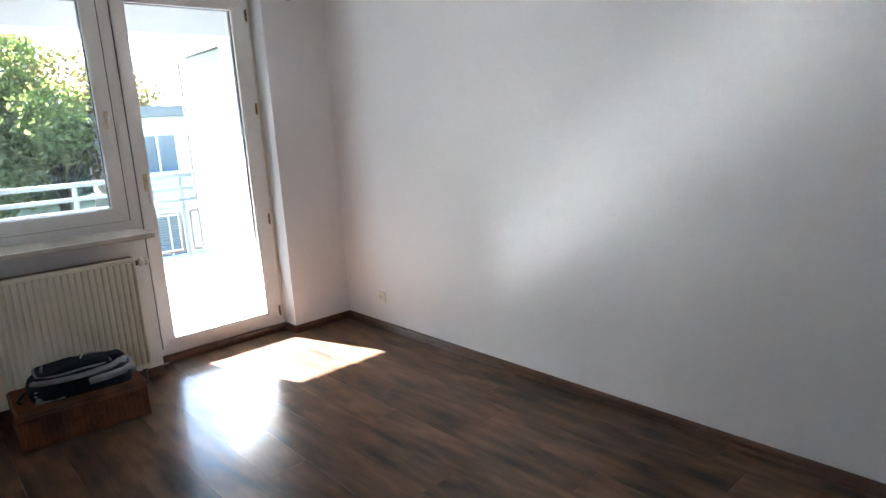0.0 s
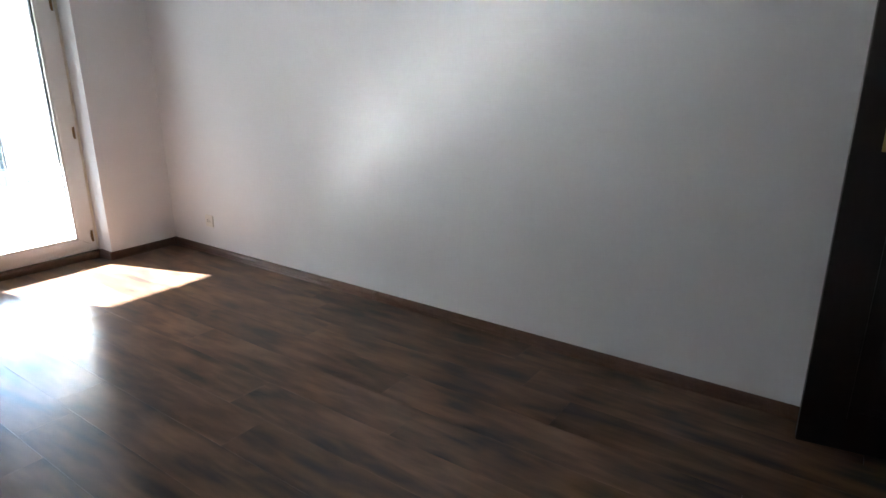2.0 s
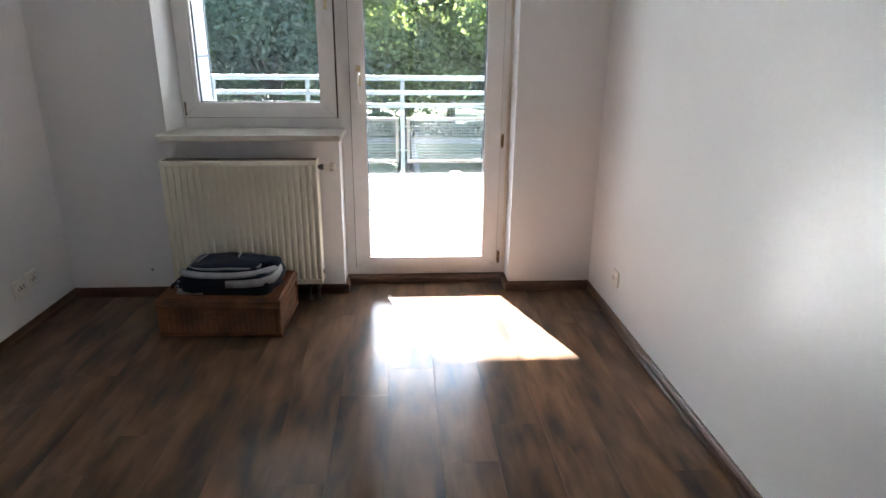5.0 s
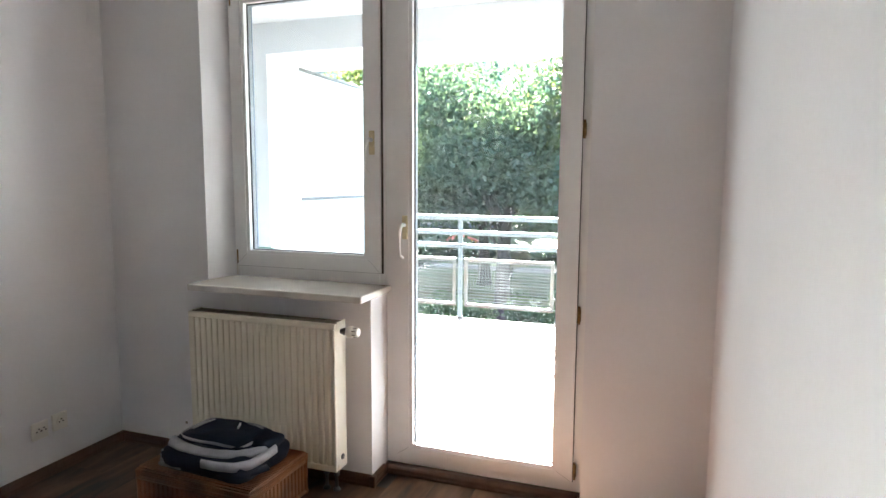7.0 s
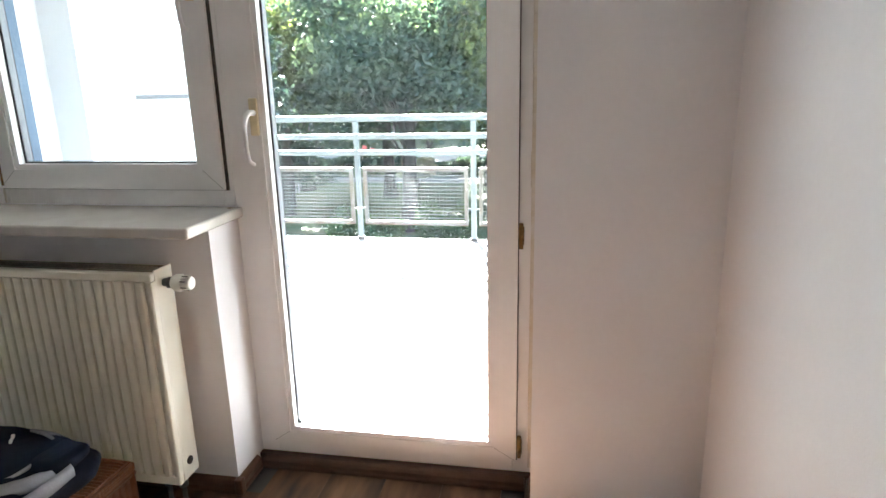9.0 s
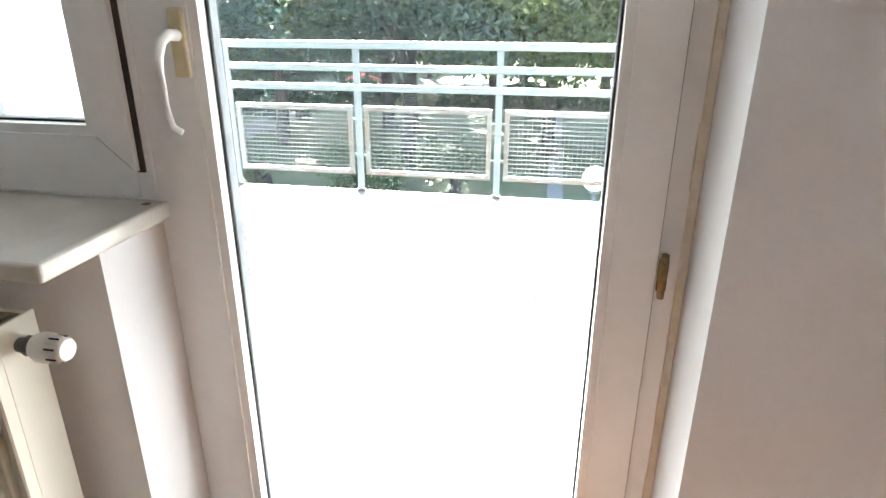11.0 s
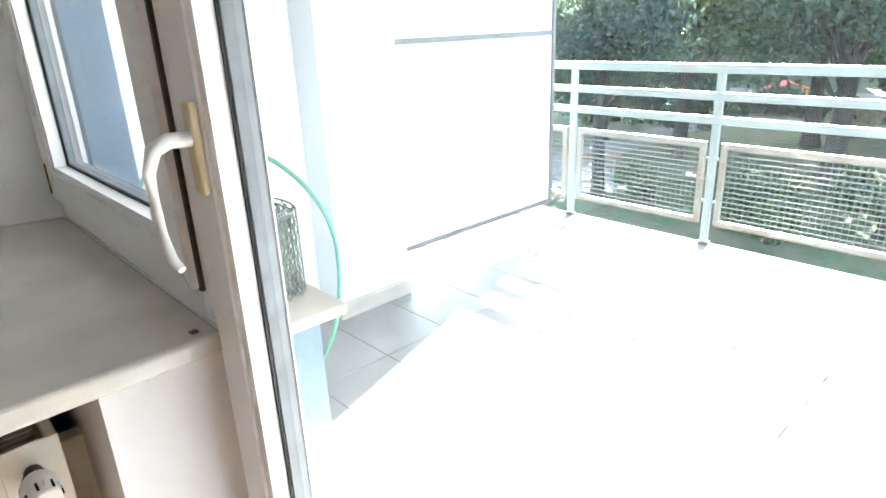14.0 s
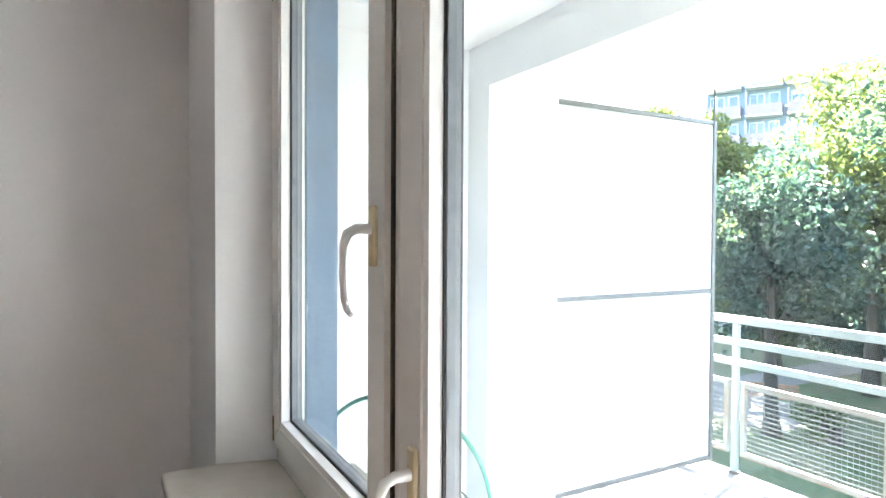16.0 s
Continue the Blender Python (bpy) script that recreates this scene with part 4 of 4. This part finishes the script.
# ---- trees ----
def tree(at, trunk_h, crown_c, crown_r, leaves, leaf_size, mat, label, seed, squash=0.85, lumps=16):
    """A tapered trunk with limbs and a crown of many single leaves in uneven lumps. Heights are above the ground."""
    r = np.random.default_rng(seed)
    lumps = lumps * 2
    t = thing("tree", label, "tree", "trees in the yard", at=pose(at[0], at[1], GROUND))
    b2 = bmesh.new()
    lean = r.normal(0, 0.25, 2)
    top = Vector((lean[0], lean[1], crown_c))
    base_r = 0.12 + crown_r * 0.035
    pts = [Vector((0, 0, -0.1)), Vector((0, 0, 0.4)), top * (trunk_h * 0.5 / crown_c), top * (trunk_h / crown_c), top * 1.0, top * 1.25]
    tube(b2, pts, 0.2, 9, taper=[base_r * 1.5, base_r * 1.1, base_r * 0.95, base_r * 0.85, base_r * 0.5, 0.05])
    centres, sizes = [], []
    for k in range(lumps):
        a, e = r.uniform(0, math.tau), r.uniform(-0.95, 1.0)
        d = r.uniform(0.25, 0.92) * crown_r
        c = Vector((math.cos(a) * math.cos(e) * d, math.sin(a) * math.cos(e) * d, crown_c + math.sin(e) * d * squash)) + Vector((lean[0], lean[1], 0))
        centres.append(c)
        sizes.append(r.uniform(0.17, 0.34) * crown_r)
        low = trunk_h / crown_c
        s = top * (low + (0.95 - low) * (r.uniform(0.85, 1.1) - 0.85) * 4)
        mid = s.lerp(c, 0.5) + Vector((0, 0, 0.25 * d * r.uniform(0, 0.6)))
        tube(b2, [s, mid, c], 0.1, 5, taper=[base_r * 0.15, base_r * 0.09, 0.012])
        for q in range(2):
            tip = c + Vector(r.normal(0, 0.6, 3)) * sizes[-1]
            tube(b2, [mid, mid.lerp(tip, 0.5), tip], 0.05, 4, taper=[base_r * 0.07, base_r * 0.045, 0.008])
    part("trunk", b2, M_BARK, t, "dark bark trunk with limbs")
    w = np.array(sizes) ** 2
    pick = r.choice(lumps, leaves, p=w / w.sum())
    dirs = r.normal(0, 1, (leaves, 3))
    dirs /= np.linalg.norm(dirs, axis=1)[:, None]
    rad = np.array(sizes)[pick] * r.uniform(0.25, 1.0, leaves) ** 0.45 * (1 + 0.18 * r.normal(0, 1, leaves))
    cen = np.array([tuple(c) for c in centres])[pick]
    pos = cen + dirs * rad[:, None] * np.array((1, 1, squash))
    pos[:, 2] = np.maximum(pos[:, 2], 0.35)
    u = r.normal(0, 1, (leaves, 3)) + np.array((0, 0, -0.4))
    u /= np.linalg.norm(u, axis=1)[:, None]
    v = np.cross(u, r.normal(0, 1, (leaves, 3)) + np.array((0, 0, 0.9)))
    v /= np.linalg.norm(v, axis=1)[:, None]
    n3 = np.cross(u, v)
    sz = leaf_size * r.uniform(0.6, 1.35, leaves)[:, None]
    verts = np.empty((leaves, 6, 3))
    verts[:, 0] = pos - u * sz * 0.62
    verts[:, 1] = pos - u * sz * 0.1 + v * sz * 0.36 + n3 * sz * 0.12
    verts[:, 2] = pos + u * sz * 0.25 + v * sz * 0.30 + n3 * sz * 0.10
    verts[:, 3] = pos + u * sz * 0.66 - n3 * sz * 0.08
    verts[:, 4] = pos + u * sz * 0.25 - v * sz * 0.30 + n3 * sz * 0.10
    verts[:, 5] = pos - u * sz * 0.1 - v * sz * 0.36 + n3 * sz * 0.12
    me = bpy.data.meshes.new("crown")
    me.vertices.add(leaves * 6)
    me.vertices.foreach_set("co", verts.ravel())
    idx = (np.arange(leaves)[:, None] * 6 + np.array((0, 1, 2, 3, 0, 3, 4, 5))[None, :]).ravel()
    me.loops.add(leaves * 8)
    me.loops.foreach_set("vertex_index", idx)
    me.polygons.add(leaves * 2)
    me.polygons.foreach_set("loop_start", np.arange(leaves * 2) * 4)
    me.update(calc_edges=True)
    me.materials.append(mat)
    crown = new("crown", me)
    crown.parent = t
    tagged(crown, kind="stuff")
    return t


tree((-6.0, 21.5), 2.4, 7.1, 6.0, 36000, 0.150, M_LEAF_DARK, "large dark green leafy tree with dense crown", 1, squash=0.78, lumps=26)
tree((-0.9, 24.5), 1.8, 6.8, 5.6, 32000, 0.170, M_LEAF_YELLOW, "yellowing leafy tree with gaps of sky", 2, lumps=24)
tree((-12.2, 24.0), 2.6, 7.2, 4.8, 10500, 0.170, M_LEAF_YELLOW, "yellow-green tree lit from behind", 3, lumps=20)
tree((-11.2, 16.6), 2.0, 5.7, 2.6, 15000, 0.120, M_LEAF_PURPLE, "dark purple-brown leaved tree with dense crown", 4, squash=1.25, lumps=18)
tree((-14.2, 31.0), 4.0, 10.4, 6.4, 14000, 0.204, M_LEAF_YELLOW, "tall yellow-green tree with airy crown", 5, lumps=22)
tree((3.2, 27.5), 2.6, 6.6, 4.6, 22000, 0.170, M_LEAF_RUST, "rusty orange-brown tree in autumn leaf", 6, lumps=18)
tree((-20.5, 22.0), 1.8, 4.4, 3.4, 16000, 0.170, M_LEAF_YELLOW, "low bright yellow-green tree", 7, lumps=14)
tree((-9.9, 17.5), 0.3, 0.7, 0.8, 3500, 0.090, M_LEAF_MID, "low green rounded shrub", 8, lumps=8)
tree((-16.8, 25.6), 0.5, 2.5, 2.8, 9000, 0.150, M_LEAF_DARK, "dark green leafy thicket by the path", 23, lumps=12)
tree((-12.9, 25.6), 0.5, 2.4, 2.5, 9000, 0.150, M_LEAF_PURPLE, "dark leafy thicket under the trees", 24, lumps=12)
tree((-5.6, 15.8), 0.4, 1.1, 1.5, 6500, 0.100, M_LEAF_MID, "low green rounded shrub", 22, lumps=10)
tree((-8.8, 29.0), 2.0, 7.4, 5.8, 22000, 0.204, M_LEAF_MID, "green leafy tree behind others", 9, lumps=20)
tree((-19.5, 31.0), 2.0, 4.6, 4.0, 14000, 0.218, M_LEAF_MID, "lower green tree at the path", 10, lumps=14)
tree((2.2, 38.0), 3.0, 8.0, 5.8, 18000, 0.245, M_LEAF_YELLOW, "yellowing tree far back", 11, lumps=18)
tree((-4.0, 33.0), 2.0, 6.6, 5.4, 18000, 0.231, M_LEAF_DARK, "dark green tree in the second row", 18, lumps=18)
tree((-3.0, 44.0), 3.0, 7.4, 6.2, 16000, 0.286, M_LEAF_MID, "green tree beside the playground", 12, lumps=18)
tree((-12.0, 55.0), 3.0, 7.6, 6.8, 16000, 0.313, M_LEAF_DARK, "dark green tree beyond the playground", 13, lumps=18)
tree((-23.0, 55.0), 2.5, 6.0, 6.0, 14000, 0.313, M_LEAF_DARK, "dark green tree behind the sand", 19, lumps=18)
tree((4.0, 58.0), 3.0, 8.0, 7.0, 16000, 0.313, M_LEAF_DARK, "dark tree closing the yard", 14, lumps=18)
tree((-33.0, 50.0), 2.5, 6.0, 6.0, 12000, 0.313, M_LEAF_DARK, "dark tree near the tower block", 15, lumps=16)
tree((-3.6, 17.6), 0.4, 1.2, 1.2, 5200, 0.095, M_LEAF_MID, "low green garden shrub", 16, lumps=9)
tree((-8.1, 32.3), 0.3, 0.95, 1.25, 5000, 0.110, M_LEAF_SILVER, "pale silvery bush in full sun", 20, lumps=9)
tree((-32.0, 37.5), 4.0, 12.0, 5.6, 12000, 0.30, M_LEAF_YELLOW, "tall yellowing tree beside the tower block", 21, lumps=18)
tree((-13.4, 12.8), 0.4, 1.4, 1.4, 6000, 0.095, M_LEAF_RUST, "low rusty green shrub", 17, lumps=9)


def leaf_bank(name, label, x0, x1, y0, y1, h, count, size, mat, seed):
    """A long bank of leaves with an uneven top, as one piece of stuff."""
    r = np.random.default_rng(seed)
    x = r.uniform(x0, x1, count)
    lift = 0.72 + 0.18 * np.sin(x * 0.61 + seed) + 0.10 * np.sin(x * 1.73 + 2 * seed)
    z = r.uniform(0.02, 1.0, count) ** 0.8 * h * lift
    pos = np.stack((x, r.uniform(y0, y1, count), GROUND + z), 1)
    u = r.normal(0, 1, (count, 3))
    u /= np.linalg.norm(u, axis=1)[:, None]
    v = np.cross(u, r.normal(0, 1, (count, 3)))
    v /= np.linalg.norm(v, axis=1)[:, None]
    sz = size * r.uniform(0.6, 1.4, count)[:, None]
    verts = np.stack((pos - u * sz, pos + v * sz * 0.6, pos + u * sz, pos - v * sz * 0.6), 1)
    me = bpy.data.meshes.new(name)
    me.vertices.add(count * 4)
    me.vertices.foreach_set("co", verts.ravel())
    me.loops.add(count * 4)
    me.loops.foreach_set("vertex_index", np.arange(count * 4))
    me.polygons.add(count)
    me.polygons.foreach_set("loop_start", np.arange(count) * 4)
    me.update(calc_edges=True)
    me.materials.append(mat)
    return tagged(new(name, me), label, "hedge", kind="stuff")


leaf_bank("hedge", "low dark green hedge along the footpath", -24, 12, 37.0, 38.4, 1.5, 14000, 0.16, M_LEAF_DARK, 3)
leaf_bank("far_woods", "dark wooded edge closing the yard far off", -34, 34, 66, 72, 9.0, 22000, 0.55, M_LEAF_DARK, 5)


# ---- yard furniture ----
def bench(m):
    t = thing("park_bench", "brown slatted park bench on concrete feet", "bench", at=m)
    for k in range(4):
        b2 = bmesh.new()
        box(b2, -0.85, 0.85, -0.22 + k * 0.115, -0.125 + k * 0.115, 0.42, 0.455, bev=0.006)
        part("slat", b2, M_BENCH, t)
    for z in (0.58, 0.72):
        b2 = bmesh.new()
        box(b2, -0.85, 0.85, 0.235, 0.270, z, z + 0.095, bev=0.006)
        part("back_slat", b2, M_BENCH, t)
    for sx in (-0.6, 0.6):
        b2 = bmesh.new()
        extrude_outline(b2, [(-0.2, 0.0), (0.22, 0.0), (0.22, 0.42), (0.30, 0.82), (0.275, 0.82), (0.19, 0.419), (-0.2, 0.419)], "x", sx - 0.05, sx + 0.05)
        part("leg", b2, M_PATH, t)
    return t


bench(pose(-12.8, 19.0, GROUND + 0.028, 0, 0, 35))

play = thing("play_tower", "wooden play tower with red roof and coloured panels", "playground", at=pose(-13.6, 40.2, GROUND + 0.02, 0, 0, 25) @ Matrix.Diagonal((0.8, 0.8, 0.45, 1)))
for px in (-1.1, 1.1):
    for py in (-1.1, 1.1):
        bm = bmesh.new()
        tube(bm, [(px, py, 0), (px, py, 2.6)], 0.07, 8)
        part("post", bm, M_YELLOW, play)
bm = bmesh.new()
extrude_outline(bm, [(-1.5, 2.55), (0, 3.5), (1.5, 2.55), (1.42, 2.50), (0, 3.40), (-1.42, 2.50)], "y", -1.4, 1.4)
part("roof", bm, M_RED, play, "red pitched roof")
for (x0, x1, y0, y1), mat in (((-1.1, 1.1, -1.16, -1.10), M_RED), ((-1.16, -1.10, -1.1, 1.1), M_YELLOW), ((1.10, 1.16, -1.1, 1.1), M_PLAYBLUE)):
    bm = bmesh.new()
    box(bm, x0, x1, y0, y1, 1.2, 1.95, bev=0.01)
    part("panel", bm, mat, play)
bm = bmesh.new()
box(bm, -1.05, 1.05, -1.05, 1.05, 1.1, 1.18, bev=0.01)
part("platform", bm, M_BENCH, play)
bm = bmesh.new()
extrude_outline(bm, [(1.2, 1.18), (3.6, 0.25), (4.1, 0.22), (4.1, 0.14), (3.55, 0.16), (1.2, 1.06)], "y", -0.35, 0.35)
part("slide", bm, M_RED, play)

lamp = thing("street_lamp", "white globe lamp on a thin grey pole on the lawn", "street lamp", at=pose(0.02, 9.0, GROUND))
bm = bmesh.new()
tube(bm, [(0, 0, -0.1), (0, 0, 0.5), (0, 0, 2.75)], 0.04, 10, taper=[0.06, 0.05, 0.035])
part("pole", bm, M_ALU, lamp)
bm = bmesh.new()
bmesh.ops.create_uvsphere(bm, u_segments=24, v_segments=14, radius=0.21)
for v in bm.verts:
    v.co.z = v.co.z * 0.97 + 2.95
for f in bm.faces:
    f.smooth = True
part("globe", bm, M_GLOBE, lamp, "white opal globe")
bm = bmesh.new()
tube(bm, [(0, 0, 2.72), (0, 0, 2.78)], 0.09, 14)
part("collar", bm, M_ALU, lamp)


# ---- distant blocks ----
def block(m, bays, storeys, bay_w, label, wall_mat, front_mat, depth=12.0, storey=2.8, name="apartment_building"):
    """A slab block: wall, roof, each window with its pane, each balcony with its front."""
    t = thing(name, label, "building", at=m)
    width, height = bays * bay_w, storeys * storey + 0.8
    part("wall", boxes((0, width, 0.15, depth, 0, height)), wall_mat, t)
    part("roof", boxes((-0.3, width + 0.3, -0.2, depth + 0.3, height, height + 0.35)), M_PATH, t)
    shared = {}

    def repeat(key, make, mat, dx, dz, parent):
        if key not in shared:
            shared[key] = mesh_of(key, make(), mat)
        ob = new(key, shared[key])
        ob.parent = parent
        ob.location = (dx, 0, dz)
        return ob

    for i in range(bays):
        for j in range(storeys):
            dx, dz = i * bay_w, 0.8 + j * storey
            wf = repeat("window", lambda: boxes((0.35, 0.42, 0.06, 0.149, 0.0, 2.25), (1.60, 1.67, 0.06, 0.149, 0.0, 2.25), (0.42, 1.60, 0.06, 0.149, 2.17, 2.25),
                                                (0.42, 1.60, 0.06, 0.149, 0.0, 0.1), (0.98, 1.04, 0.06, 0.149, 0.1, 2.17)), M_WHITEF, dx, dz, t)
            pn = repeat("pane", lambda: boxes((0.42, 1.60, 0.10, 0.12, 0.1, 2.17)), M_WINFAR, 0, 0, wf)
            w2 = repeat("side_window", lambda: boxes((2.05, 2.12, 0.06, 0.149, 0.85, 2.25), (2.9, 2.97, 0.06, 0.149, 0.85, 2.25), (2.12, 2.9, 0.06, 0.149, 2.17, 2.25),
                                                     (2.12, 2.9, 0.06, 0.149, 0.85, 0.93)), M_WHITEF, dx, dz, t)
            repeat("side_pane", lambda: boxes((2.12, 2.9, 0.10, 0.12, 0.93, 2.17)), M_WINFAR, 0, 0, w2)
            bl = repeat("balcony", lambda: boxes((0.05, bay_w - 0.35, -1.25, 0.149, -0.16, 0.0), (0.05, 0.12, -1.2, 0.149, 0.0, 2.3)), M_WHITEF, dx, dz, t)
            repeat("balcony_front", lambda: boxes((0.05, bay_w - 0.35, -1.28, -1.22, 0.05, 1.0), (bay_w - 0.41, bay_w - 0.35, -1.219, 0.148, 0.05, 1.0)), front_mat, 0, 0, bl)
    return t


block(pose(-42.3, 53.6, GROUND, 0, 0, 30), 8, 9, 3.6, "pale blue tower block with pink balconies", M_PALE, M_PINK)
block(pose(3.65, 18.5, GROUND, 0, 0, -6), 3, 2, 3.3, "low white house with blue-grey balcony fronts", M_WHITEF, M_BLUEGREY, depth=10)


# ---- balcony tiles and laminate planks ----
bm = bmesh.new()
box(bm, 0, 0.327, 0, 0.327, FLOOR_OUT - 0.0125, FLOOR_OUT, bev=0.0015, seg=1)
tile_mesh = mesh_of("tile", bm, M_TILE)
tiles = tagged(new("balcony_floor"), "pale square tiles with grey joints on the balcony", "floor", kind="structure")
TX0, TY0 = -3.03, 0.53
for i in range(10):
    for j in range(-1, 8):
        x, y = TX0 + i * 0.33, TY0 + j * 0.33
        ob = new("tile", tile_mesh)
        ob.parent = tiles
        ob.location = (x, y if j >= 0 else 0.35, random.uniform(-0.0002, 0.0002) - (0.0005 if j < 0 else 0))
        if j < 0:
            ob.scale = (1, 0.54, 1)
            ob.location.y = 0.350

PW, PL = 0.19, 1.285
bm = bmesh.new()
box(bm, 0.0003, PW - 0.0003, 0.0004, PL - 0.0004, -0.0085, 0)
plank_mesh = mesh_of("plank", bm, M_LAM)
cut_meshes = {}
floor = tagged(new("floor"), "dark walnut-effect laminate planks, glossy, running to the window", "floor", kind="structure")
shift = (0.0, 0.43, 0.86, 0.21, 0.64, 1.07, 0.35)
col = -6
while -1.89 + col * PW < 0:
    x0 = -1.89 + col * PW
    y_end = 0.14 if -1.37 < x0 + PW / 2 < -0.49 else -0.001
    y_start = YA - 1.6 if x0 + PW > -1.0 else YB + 0.001
    y = -1.955 + shift[(col * 3) % 7] * (0 if col == 0 else 1) + 3 * PL
    while y > y_start - PL:
        a, c = max(y, y_start), min(y + PL, y_end)
        xa, xc = max(x0, XL + 0.001), min(x0 + PW, -0.001)
        if c - a > 0.02 and xc - xa > 0.01:
            if abs(c - a - PL) < 1e-6 and abs(xc - xa - PW) < 1e-6:
                me = plank_mesh
            else:
                key = (round(c - a, 3), round(xc - xa, 3))
                if key not in cut_meshes:
                    b2 = bmesh.new()
                    box(b2, 0.0003, xc - xa - 0.0003, 0.0004, c - a - 0.0004, -0.0085, 0)
                    cut_meshes[key] = mesh_of("plank", b2, M_LAM)
                me = cut_meshes[key]
            ob = new("plank", me)
            ob.parent = floor
            ob.location = (xa, a, 0)
        y -= PL
    col += 1
